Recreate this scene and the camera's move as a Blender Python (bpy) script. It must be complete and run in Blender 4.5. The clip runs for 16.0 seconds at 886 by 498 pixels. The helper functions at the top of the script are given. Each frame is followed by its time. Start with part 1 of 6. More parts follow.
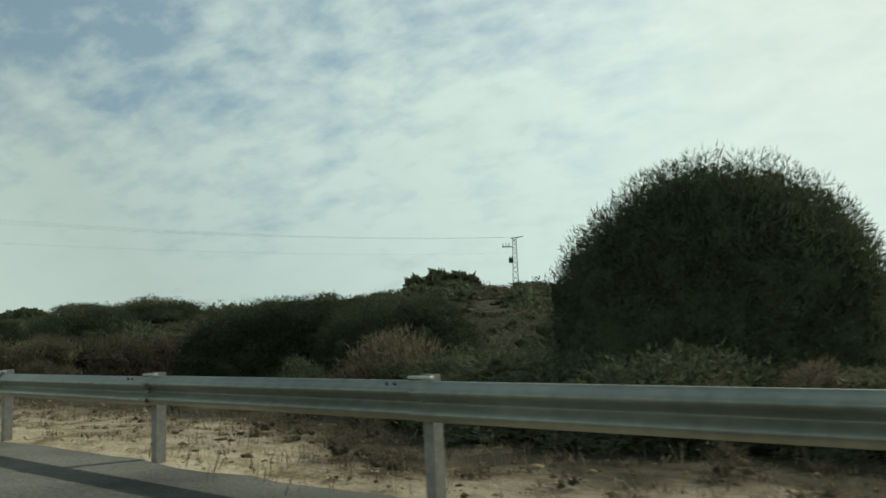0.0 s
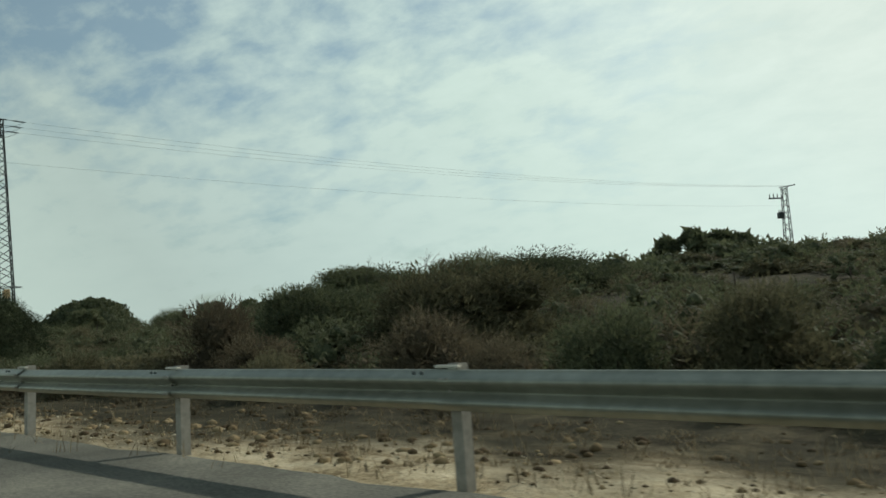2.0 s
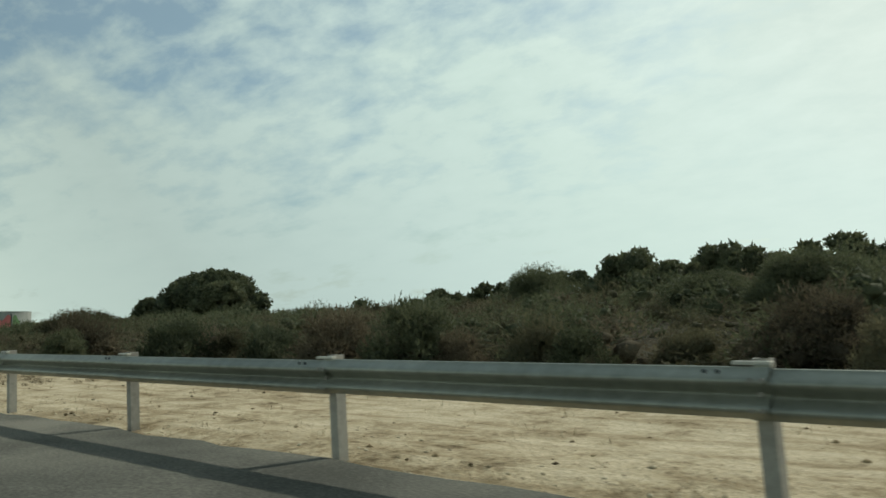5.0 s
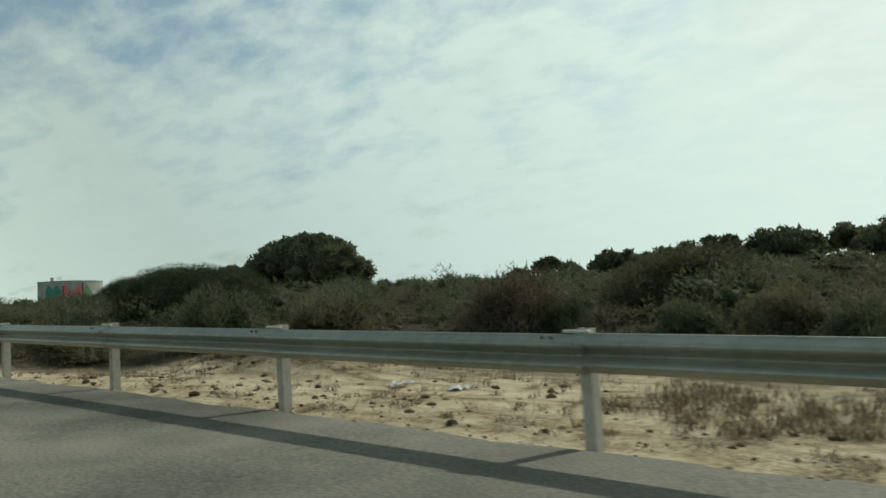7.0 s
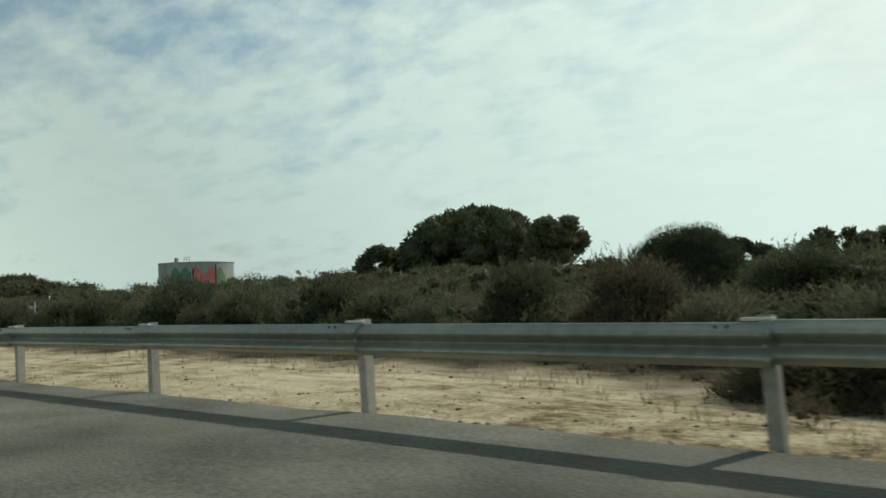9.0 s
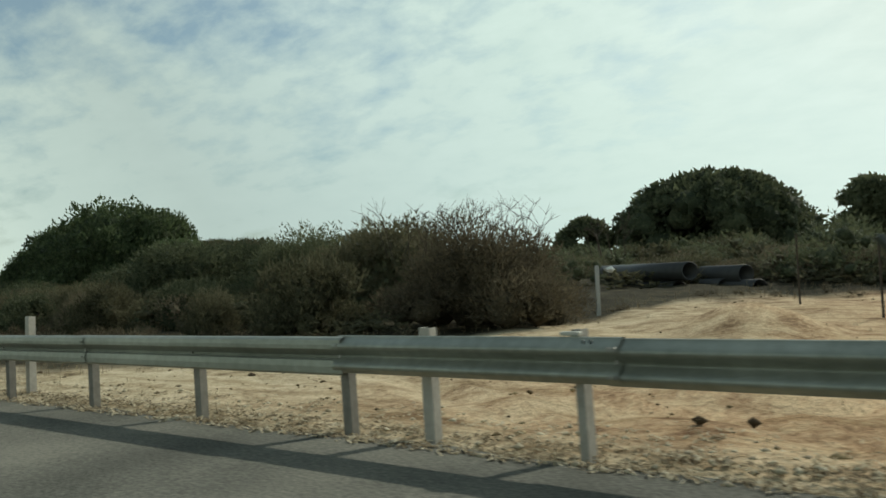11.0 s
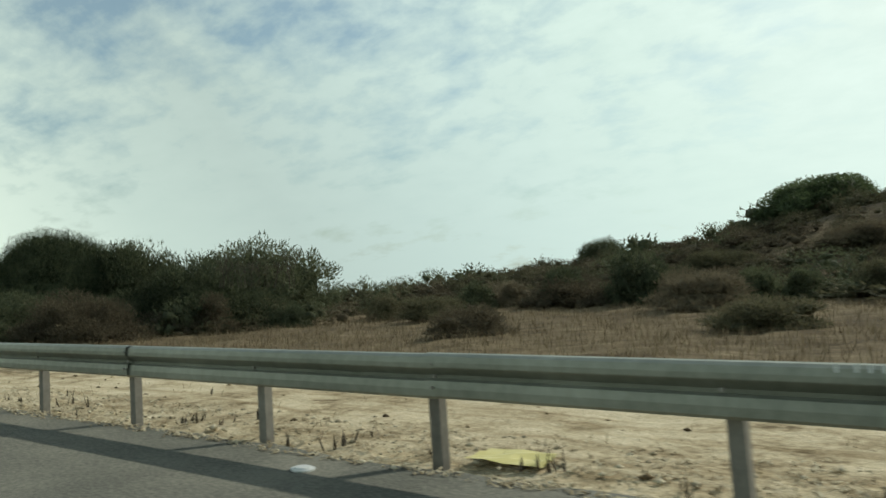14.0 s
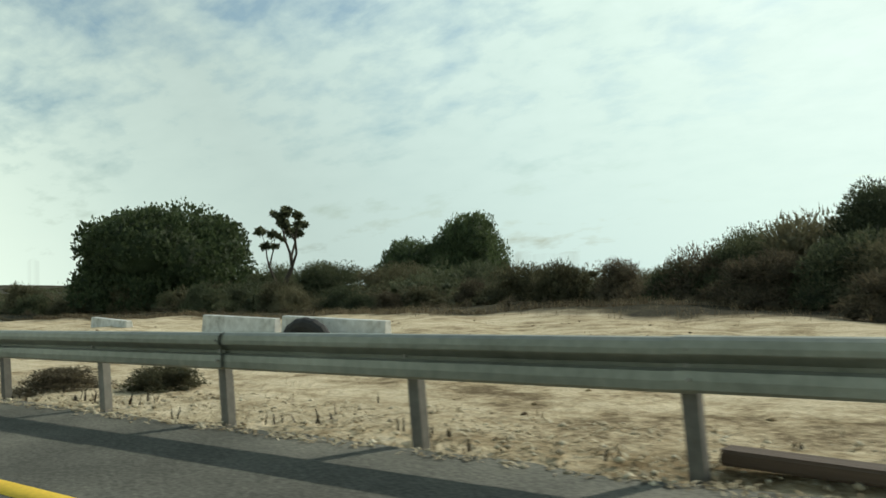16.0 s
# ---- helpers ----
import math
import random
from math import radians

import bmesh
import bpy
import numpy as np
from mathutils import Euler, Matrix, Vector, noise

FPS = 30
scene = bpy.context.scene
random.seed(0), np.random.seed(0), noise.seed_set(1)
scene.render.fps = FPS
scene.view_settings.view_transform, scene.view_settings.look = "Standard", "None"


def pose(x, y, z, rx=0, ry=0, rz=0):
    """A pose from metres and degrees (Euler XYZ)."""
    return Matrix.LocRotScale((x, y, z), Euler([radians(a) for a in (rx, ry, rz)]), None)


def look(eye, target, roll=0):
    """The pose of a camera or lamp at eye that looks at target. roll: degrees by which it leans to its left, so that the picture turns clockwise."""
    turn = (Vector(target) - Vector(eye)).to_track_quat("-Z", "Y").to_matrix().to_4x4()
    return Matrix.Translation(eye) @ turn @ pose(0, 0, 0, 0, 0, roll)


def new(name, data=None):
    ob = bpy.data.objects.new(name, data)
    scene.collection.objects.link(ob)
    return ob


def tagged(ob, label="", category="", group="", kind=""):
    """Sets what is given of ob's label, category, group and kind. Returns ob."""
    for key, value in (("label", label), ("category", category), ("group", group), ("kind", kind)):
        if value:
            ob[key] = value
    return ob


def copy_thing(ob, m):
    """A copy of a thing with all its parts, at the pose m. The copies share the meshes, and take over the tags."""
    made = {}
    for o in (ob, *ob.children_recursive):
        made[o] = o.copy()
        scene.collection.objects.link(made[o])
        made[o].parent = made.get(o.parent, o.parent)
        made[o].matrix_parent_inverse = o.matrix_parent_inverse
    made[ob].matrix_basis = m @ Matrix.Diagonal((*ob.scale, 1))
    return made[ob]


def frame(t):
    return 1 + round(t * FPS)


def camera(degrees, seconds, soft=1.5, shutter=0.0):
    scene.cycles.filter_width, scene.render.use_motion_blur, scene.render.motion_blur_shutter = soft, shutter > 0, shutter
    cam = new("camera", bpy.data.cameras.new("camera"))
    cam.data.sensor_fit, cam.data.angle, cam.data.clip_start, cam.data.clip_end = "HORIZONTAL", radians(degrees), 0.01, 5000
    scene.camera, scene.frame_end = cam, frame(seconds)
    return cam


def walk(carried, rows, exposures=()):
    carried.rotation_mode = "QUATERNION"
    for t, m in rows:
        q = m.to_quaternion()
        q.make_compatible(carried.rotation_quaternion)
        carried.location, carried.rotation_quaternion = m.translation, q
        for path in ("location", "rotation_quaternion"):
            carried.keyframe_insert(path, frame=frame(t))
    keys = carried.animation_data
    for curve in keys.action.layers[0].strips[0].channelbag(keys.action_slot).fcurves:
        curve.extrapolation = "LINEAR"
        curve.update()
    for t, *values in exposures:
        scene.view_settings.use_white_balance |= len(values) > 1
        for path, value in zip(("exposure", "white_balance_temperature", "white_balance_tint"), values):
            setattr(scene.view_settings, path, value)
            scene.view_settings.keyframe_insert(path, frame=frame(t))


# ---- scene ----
import itertools

cam = camera(58.50, 16.0, soft=1.6, shutter=0.04)

# ---- the road's own coordinates: s metres along the rail, lat metres to its outside ----
HEADING_S = (-300, 0, 100, 150, 200, 230, 260, 290, 330, 420)
HEADING = (0.0, 0.0, 0.0077, 0.0191, 0.0846, 0.1315, 0.1524, 0.189, 0.2226, 0.23)
SLOPE_S = (-300, 0, 60, 120, 180, 240, 300, 340, 420)
SLOPE = (0.005, 0.005, 0.008, 0.0094, -0.0096, -0.0276, -0.0409, -0.0409, 0.0)
S_LINE = np.linspace(-300, 900, 2401)
_psi = np.interp(S_LINE, HEADING_S, HEADING)
_pm = (_psi[1:] + _psi[:-1]) / 2
_sl = np.interp(S_LINE, SLOPE_S, SLOPE)
_x = np.concatenate([[0], np.cumsum(-np.cos(_pm) * 0.5)])
_y = np.concatenate([[0], np.cumsum(-np.sin(_pm) * 0.5)])
_z = np.concatenate([[0], np.cumsum((_sl[1:] + _sl[:-1]) * 0.25)])
_x, _y, _z = _x - _x[600], _y - _y[600], _z - _z[600]


def heading(s):
    return np.interp(s, S_LINE, _psi)


def world_xy(s, lat):
    q = heading(s)
    return np.interp(s, S_LINE, _x) - np.sin(q) * lat, np.interp(s, S_LINE, _y) + np.cos(q) * lat


def road_z(s):
    return np.interp(s, S_LINE, _z)


def at_road(s, lat, z=0.0):
    x, y = world_xy(s, lat)
    return Vector((float(x), float(y), float(road_z(s) + z)))


def stand(s, lat, z=0.0, turn=0.0, scale=(1, 1, 1)):
    """A pose whose x runs back along the road, y outward, turned by so many degrees."""
    p = at_road(s, lat, z)
    return Matrix.LocRotScale(p, Euler((0, 0, float(heading(s)) + radians(turn))), Vector(scale))


# time, s, lat, height over the road, yaw, pitch, roll
PATH = [
    (0.0, -40.00, -4.47, 1.107, 39.77, 7.30, 1.18),
    (0.5, -29.58, -4.56, 1.117, 39.77, 7.50, 1.37),
    (1.0, -19.65, -4.65, 1.136, 39.85, 7.52, 1.65),
    (1.5, -8.85, -4.54, 1.118, 40.08, 6.92, 2.13),
    (2.0, 2.36, -4.50, 1.116, 40.53, 6.45, 2.29),
    (2.5, 12.88, -4.47, 1.133, 40.87, 6.29, 2.24),
    (3.0, 23.29, -4.56, 1.134, 41.01, 6.24, 2.13),
    (3.5, 33.10, -4.50, 1.139, 41.39, 6.08, 2.44),
    (4.0, 43.53, -4.48, 1.159, 41.64, 5.84, 2.40),
    (6.5, 99.43, -5.07, 1.221, 41.68, 4.05, 1.88),
    (7.0, 110.53, -5.22, 1.206, 41.67, 3.49, 2.02),
    (7.5, 124.68, -5.39, 1.166, 41.70, 3.31, 2.00),
    (8.0, 138.91, -5.39, 1.145, 41.62, 3.20, 1.90),
    (10.5, 201.08, -4.79, 1.138, 43.04, 2.29, 1.56),
    (11.0, 211.40, -4.52, 1.132, 43.93, 2.18, 1.46),
    (11.5, 221.61, -4.26, 1.132, 44.69, 2.29, 1.19),
    (12.0, 230.47, -4.05, 1.141, 45.51, 2.78, 0.54),
    (12.5, 240.98, -3.96, 1.164, 46.37, 3.06, 0.44),
    (13.0, 250.80, -3.90, 1.175, 47.41, 2.59, 0.49),
    (13.5, 261.27, -4.24, 1.179, 48.13, 2.46, 0.16),
    (14.0, 271.76, -4.22, 1.161, 48.85, 2.25, 0.25),
    (14.5, 282.49, -4.18, 1.158, 49.70, 1.86, 0.08),
    (15.0, 293.15, -4.13, 1.164, 50.41, 1.31, 0.13),
    (15.5, 303.14, -4.17, 1.161, 50.28, 0.68, 0.48),
    (16.0, 313.96, -4.26, 1.175, 48.66, 0.50, 0.76),
]


def eye_pose(s, lat, h, yaw, pitch, roll):
    e = at_road(s, lat, h)
    a, b = radians(yaw), radians(pitch)
    return look(e, e + Vector((-math.sin(a) * math.cos(b), math.cos(a) * math.cos(b), math.sin(b))), -roll)


walk(cam, [(row[0], eye_pose(*row[1:])) for row in PATH], [(0.0, -0.04), (6.5, -0.02), (8.0, 0.03), (10.5, 0.02), (12.0, 0.15), (12.6, 0.19), (14.0, 0.16), (15.2, 0.14), (16.0, 0.24)])

# ---- light ----
SUN_ELEV, SUN_AZ = 36.0, 9.0  # degrees over the horizon, and from +y towards +x
_e, _a = radians(SUN_ELEV), radians(SUN_AZ)
SUN_DIR = Vector((math.sin(_a) * math.cos(_e), math.cos(_a) * math.cos(_e), math.sin(_e)))
sun = new("sun", bpy.data.lights.new("sun", "SUN"))
sun.data.energy, sun.data.angle, sun.data.color = 2.5, radians(1.2), (1.0, 0.955, 0.82)
sun.matrix_world = look(SUN_DIR * 50, (0, 0, 0))

world = bpy.data.worlds.new("world")
scene.world = world
world.use_nodes = True
wt = world.node_tree
wt.nodes.clear()


def wnode(kind, **inputs):
    n = wt.nodes.new(kind)
    for k, v in inputs.items():
        n.inputs[k].default_value = v
    return n


def wmath(op, a, b=None):
    n = wt.nodes.new("ShaderNodeMath")
    n.operation = op
    for i, v in enumerate((a, b)):
        if v is None:
            continue
        if isinstance(v, (int, float)):
            n.inputs[i].default_value = v
        else:
            wt.links.new(v, n.inputs[i])
    return n.outputs[0]


def wramp(fac, stops):
    n = wt.nodes.new("ShaderNodeValToRGB")
    el = n.color_ramp.elements
    while len(el) < len(stops):
        el.new(0.5)
    for e, (pos, col) in zip(el, stops):
        e.position, e.color = pos, (*col, 1)
    wt.links.new(fac, n.inputs[0])
    return n.outputs[0]


sky = wt.nodes.new("ShaderNodeTexSky")
sky.sky_type, sky.sun_disc = "NISHITA", False
sky.sun_elevation, sky.sun_rotation = radians(SUN_ELEV), radians(SUN_AZ)
sky.air_density, sky.dust_density = 1.0, 2.5
coord = wt.nodes.new("ShaderNodeTexCoord")
sep = wt.nodes.new("ShaderNodeSeparateXYZ")
wt.links.new(coord.outputs["Generated"], sep.inputs[0])
height = wmath("MAXIMUM", sep.outputs[2], 0.0)
lift = wmath("ADD", height, 0.30)
flat = wt.nodes.new("ShaderNodeCombineXYZ")
wt.links.new(wmath("DIVIDE", sep.outputs[0], lift), flat.inputs[0])
wt.links.new(wmath("DIVIDE", sep.outputs[1], lift), flat.inputs[1])
stretch = wt.nodes.new("ShaderNodeMapping")
stretch.inputs["Rotation"].default_value = (0, 0, radians(-28))
stretch.inputs["Scale"].default_value = (1.0, 1.35, 1.0)
stretch.inputs["Location"].default_value = (0.265, -0.141, 0.0)
wt.links.new(flat.outputs[0], stretch.inputs[0])
broad = wnode("ShaderNodeTexNoise", Scale=1.5, Detail=4.0, Roughness=0.55, Distortion=0.15)
fine = wnode("ShaderNodeTexNoise", Scale=6.5, Detail=8.0, Roughness=0.60, Distortion=0.15)
for n in (broad, fine):
    wt.links.new(stretch.outputs[0], n.inputs["Vector"])
sunward = wt.nodes.new("ShaderNodeVectorMath")
sunward.operation = "DOT_PRODUCT"
sunward.inputs[1].default_value = SUN_DIR
wt.links.new(coord.outputs["Generated"], sunward.inputs[0])
glow = wmath("MAXIMUM", sunward.outputs["Value"], 0.0)
cover = wmath("ADD", wmath("MULTIPLY", broad.outputs["Fac"], 0.6), wmath("MULTIPLY", fine.outputs["Fac"], 0.4))
cover = wmath("ADD", cover, wmath("MULTIPLY", wmath("SUBTRACT", wmath("MAXIMUM", glow, 0.58), 0.62), 0.34))
cover = wmath("ADD", cover, wmath("MULTIPLY", wmath("SUBTRACT", 0.26, height), 0.5))
# a thinner stretch of cloud, and a thicker one beside it
for way, amount, tight in (((-0.837, 0.491, 0.244), -0.02, 60.0), ((-0.712, 0.623, 0.325), 0.035, 90.0)):
    near = wt.nodes.new("ShaderNodeVectorMath")
    near.operation = "DOT_PRODUCT"
    near.inputs[1].default_value = way
    wt.links.new(coord.outputs["Generated"], near.inputs[0])
    cover = wmath("ADD", cover, wmath("MULTIPLY", wmath("POWER", wmath("MAXIMUM", near.outputs["Value"], 0.0), tight), amount))
mask = wramp(cover, ((0.385, (0.22, 0.22, 0.22)), (0.462, (0.66, 0.66, 0.66)), (0.545, (1, 1, 1))))
cloud_col = wramp(glow, ((0.0, (0.78, 0.92, 0.78)), (0.20, (0.555, 0.69, 0.62)), (0.33, (0.495, 0.62, 0.57)), (0.45, (0.545, 0.69, 0.64)), (0.57, (0.62, 0.78, 0.72)), (0.70, (0.70, 0.87, 0.79)), (0.82, (0.78, 0.94, 0.86)), (1.0, (0.89, 0.98, 0.88))))
blue = wt.nodes.new("ShaderNodeBackground")
blue.inputs["Strength"].default_value = 0.085
tint = wt.nodes.new("ShaderNodeMix")
tint.data_type, tint.blend_type = "RGBA", "MULTIPLY"
tint.inputs[0].default_value = 1.0
tint.inputs[7].default_value = (1.0, 1.22, 1.12, 1)
wt.links.new(sky.outputs[0], tint.inputs[6])
wt.links.new(tint.outputs[2], blue.inputs["Color"])
white = wt.nodes.new("ShaderNodeBackground")
white.inputs["Strength"].default_value = 0.93
puff = wramp(fine.outputs["Fac"], ((0.34, (0.86, 0.89, 0.90)), (0.5, (0.94, 0.95, 0.95)), (0.66, (1, 1, 1))))
dapple = wt.nodes.new("ShaderNodeMix")
dapple.data_type, dapple.blend_type = "RGBA", "MULTIPLY"
wt.links.new(wmath("MINIMUM", wmath("MULTIPLY", height, 2.6), 1.0), dapple.inputs[0])
wt.links.new(cloud_col, dapple.inputs[6])
wt.links.new(puff, dapple.inputs[7])
wt.links.new(dapple.outputs[2], white.inputs["Color"])
mixed = wt.nodes.new("ShaderNodeMixShader")
wt.links.new(mask, mixed.inputs[0])
wt.links.new(blue.outputs[0], mixed.inputs[1])
wt.links.new(white.outputs[0], mixed.inputs[2])
wout = wt.nodes.new("ShaderNodeOutputWorld")
wt.links.new(mixed.outputs[0], wout.inputs["Surface"])

# ---- materials ----


def material(name, stops, scale=4.0, detail=6.0, rough=0.9, metal=0.0, bump=0.0, bump_scale=None, per_object=0.0, per_island=0.0, translucent=0.0, big=0.0, spec=0.5, stretch_to=None, bump_depth=0.02, in_world=False):
    """A procedural surface: a colour ramp over noise at one scale, broken by a second, larger one."""
    m = bpy.data.materials.new(name)
    m.use_nodes = True
    t = m.node_tree
    bsdf = t.nodes["Principled BSDF"]
    bsdf.inputs["Roughness"].default_value, bsdf.inputs["Metallic"].default_value = rough, metal
    bsdf.inputs["Specular IOR Level"].default_value = spec
    co = t.nodes.new("ShaderNodeTexCoord")
    src = t.nodes.new("ShaderNodeNewGeometry").outputs["Position"] if in_world else co.outputs["Object"]
    if stretch_to:
        mp = t.nodes.new("ShaderNodeMapping")
        mp.inputs["Scale"].default_value = stretch_to
        t.links.new(src, mp.inputs[0])
        src = mp.outputs[0]
    n1 = t.nodes.new("ShaderNodeTexNoise")
    n1.inputs["Scale"].default_value, n1.inputs["Detail"].default_value, n1.inputs["Roughness"].default_value = scale, detail, 0.6
    t.links.new(src, n1.inputs["Vector"])
    n2 = t.nodes.new("ShaderNodeTexNoise")
    n2.inputs["Scale"].default_value, n2.inputs["Detail"].default_value = big or scale / 9, 3.0
    t.links.new(src, n2.inputs["Vector"])
    mx = t.nodes.new("ShaderNodeMix")
    mx.inputs[0].default_value = 0.5
    t.links.new(n1.outputs["Fac"], mx.inputs[2])
    t.links.new(n2.outputs["Fac"], mx.inputs[3])
    fac = mx.outputs[0]
    for amount, kind, out in ((per_object, "ShaderNodeObjectInfo", "Random"), (per_island, "ShaderNodeNewGeometry", "Random Per Island")):
        if amount:
            r = t.nodes.new(kind)
            a = t.nodes.new("ShaderNodeMath")
            a.operation = "MULTIPLY_ADD"
            t.links.new(r.outputs[out], a.inputs[0])
            a.inputs[1].default_value = amount
            b = t.nodes.new("ShaderNodeMath")
            b.operation = "SUBTRACT"
            t.links.new(fac, b.inputs[0])
            b.inputs[1].default_value = amount / 2
            t.links.new(b.outputs[0], a.inputs[2])
            fac = a.outputs[0]
    ramp = t.nodes.new("ShaderNodeValToRGB")
    el = ramp.color_ramp.elements
    while len(el) < len(stops):
        el.new(0.5)
    for e, (pos, col) in zip(el, stops):
        e.position, e.color = pos, (*col, 1)
    t.links.new(fac, ramp.inputs[0])
    t.links.new(ramp.outputs[0], bsdf.inputs["Base Color"])
    if bump:
        bm_ = t.nodes.new("ShaderNodeBump")
        bm_.inputs["Strength"].default_value, bm_.inputs["Distance"].default_value = min(1.0, bump), bump_depth
        n3 = n1
        if bump_scale:
            n3 = t.nodes.new("ShaderNodeTexNoise")
            n3.inputs["Scale"].default_value, n3.inputs["Detail"].default_value = bump_scale, 5.0
            t.links.new(src, n3.inputs["Vector"])
        t.links.new(n3.outputs["Fac"], bm_.inputs["Height"])
        t.links.new(bm_.outputs[0], bsdf.inputs["Normal"])
    if translucent:
        tr = t.nodes.new("ShaderNodeBsdfTranslucent")
        t.links.new(ramp.outputs[0], tr.inputs["Color"])
        ms = t.nodes.new("ShaderNodeMixShader")
        ms.inputs[0].default_value = translucent
        t.links.new(bsdf.outputs[0], ms.inputs[1])
        t.links.new(tr.outputs[0], ms.inputs[2])
        t.links.new(ms.outputs[0], t.nodes["Material Output"].inputs["Surface"])
    return m


M_ASPHALT = material("asphalt", ((0.39, (0.047, 0.049, 0.041)), (0.5, (0.096, 0.098, 0.083)), (0.61, (0.163, 0.162, 0.134))), scale=34, big=0.5, rough=0.95, bump=0.5, bump_scale=140, spec=0.2)


def worn_patches(m):
    """Paler, more polished stretches of the same asphalt, by the road's own wear."""
    t = m.node_tree
    bsdf = t.nodes["Principled BSDF"]
    old = bsdf.inputs["Base Color"].links[0].from_socket
    at = t.nodes.new("ShaderNodeAttribute")
    at.attribute_name = "wear"
    gain = t.nodes.new("ShaderNodeMix")
    gain.data_type, gain.blend_type = "RGBA", "MULTIPLY"
    gain.inputs[7].default_value = (1.8, 1.77, 1.62, 1)
    t.links.new(at.outputs["Fac"], gain.inputs[0])
    t.links.new(old, gain.inputs[6])
    t.links.new(gain.outputs[2], bsdf.inputs["Base Color"])


worn_patches(M_ASPHALT)


def ground_material():
    """Sand, scrub earth and ochre clay, blended by how the ground lies, over clods and wheel tracks."""
    m = bpy.data.materials.new("verge_ground")
    m.use_nodes = True
    t = m.node_tree
    bsdf = t.nodes["Principled BSDF"]
    bsdf.inputs["Roughness"].default_value, bsdf.inputs["Specular IOR Level"].default_value = 1.0, 0.1
    co = t.nodes.new("ShaderNodeTexCoord")

    def noise_of(scale, detail=6.0):
        n = t.nodes.new("ShaderNodeTexNoise")
        n.inputs["Scale"].default_value, n.inputs["Detail"].default_value, n.inputs["Roughness"].default_value = scale, detail, 0.62
        t.links.new(co.outputs["Object"], n.inputs["Vector"])
        return n.outputs["Fac"]

    def ramp_of(fac, stops):
        r = t.nodes.new("ShaderNodeValToRGB")
        el = r.color_ramp.elements
        while len(el) < len(stops):
            el.new(0.5)
        for e, (pos, col) in zip(el, stops):
            e.position, e.color = pos, (*col, 1)
        t.links.new(fac, r.inputs[0])
        return r.outputs[0]

    def blend(fac, a, b):
        n = t.nodes.new("ShaderNodeMix")
        n.data_type = "RGBA"
        t.links.new(fac, n.inputs[0])
        t.links.new(a, n.inputs[6])
        t.links.new(b, n.inputs[7])
        return n.outputs[2]

    def mean(a, b):
        n = t.nodes.new("ShaderNodeMix")
        n.inputs[0].default_value = 0.5
        t.links.new(a, n.inputs[2])
        t.links.new(b, n.inputs[3])
        return n.outputs[0]

    small, mid, big = noise_of(11.0), noise_of(1.6), noise_of(0.22, 3.0)
    fac = mean(mean(small, mid), mean(mid, big))
    sand = ramp_of(fac, ((0.39, (0.155, 0.116, 0.067)), (0.445, (0.337, 0.271, 0.168)), (0.50, (0.473, 0.397, 0.264)), (0.60, (0.564, 0.487, 0.341))))
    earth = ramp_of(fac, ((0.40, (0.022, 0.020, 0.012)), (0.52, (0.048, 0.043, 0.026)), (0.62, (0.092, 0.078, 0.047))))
    clay = ramp_of(fac, ((0.41, (0.17, 0.090, 0.046)), (0.49, (0.38, 0.245, 0.135)), (0.57, (0.54, 0.395, 0.235))))
    turf = ramp_of(fac, ((0.40, (0.075, 0.056, 0.034)), (0.50, (0.150, 0.115, 0.070)), (0.60, (0.230, 0.180, 0.112))))
    ae, ao, ag = [t.nodes.new("ShaderNodeAttribute") for _ in range(3)]
    ae.attribute_name, ao.attribute_name, ag.attribute_name = "earth", "ochre", "turf"
    grit = ramp_of(noise_of(38.0, 4.0), ((0.40, (0.50, 0.48, 0.46)), (0.48, (1.06, 1.06, 1.06)), (0.60, (1.25, 1.25, 1.27))))
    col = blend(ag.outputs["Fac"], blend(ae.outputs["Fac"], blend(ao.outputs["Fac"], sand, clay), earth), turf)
    specks = t.nodes.new("ShaderNodeMix")
    specks.data_type, specks.blend_type = "RGBA", "MULTIPLY"
    specks.inputs[0].default_value = 0.5
    t.links.new(col, specks.inputs[6])
    t.links.new(grit, specks.inputs[7])
    # wheel tracks and drifted sand run along the road
    lay = t.nodes.new("ShaderNodeAttribute")
    lay.attribute_name = "along_across"
    run = t.nodes.new("ShaderNodeMapping")
    run.inputs["Scale"].default_value = (0.28, 3.6, 1.0)
    t.links.new(lay.outputs["Vector"], run.inputs[0])
    track = t.nodes.new("ShaderNodeTexNoise")
    track.inputs["Scale"].default_value, track.inputs["Detail"].default_value, track.inputs["Distortion"].default_value = 1.0, 5.0, 0.5
    t.links.new(run.outputs[0], track.inputs["Vector"])
    worn = ramp_of(track.outputs["Fac"], ((0.34, (0.66, 0.61, 0.54)), (0.43, (0.92, 0.90, 0.87)), (0.52, (1.0, 1.0, 1.0)), (0.66, (1.12, 1.12, 1.12))))
    tracks = t.nodes.new("ShaderNodeMix")
    tracks.data_type, tracks.blend_type = "RGBA", "MULTIPLY"
    tracks.inputs[0].default_value = 0.85
    t.links.new(specks.outputs[2], tracks.inputs[6])
    t.links.new(worn, tracks.inputs[7])
    t.links.new(tracks.outputs[2], bsdf.inputs["Base Color"])
    bp = t.nodes.new("ShaderNodeBump")
    bp.inputs["Strength"].default_value, bp.inputs["Distance"].default_value = 1.0, 0.06
    t.links.new(mean(small, noise_of(4.0)), bp.inputs["Height"])
    t.links.new(bp.outputs[0], bsdf.inputs["Normal"])
    return m


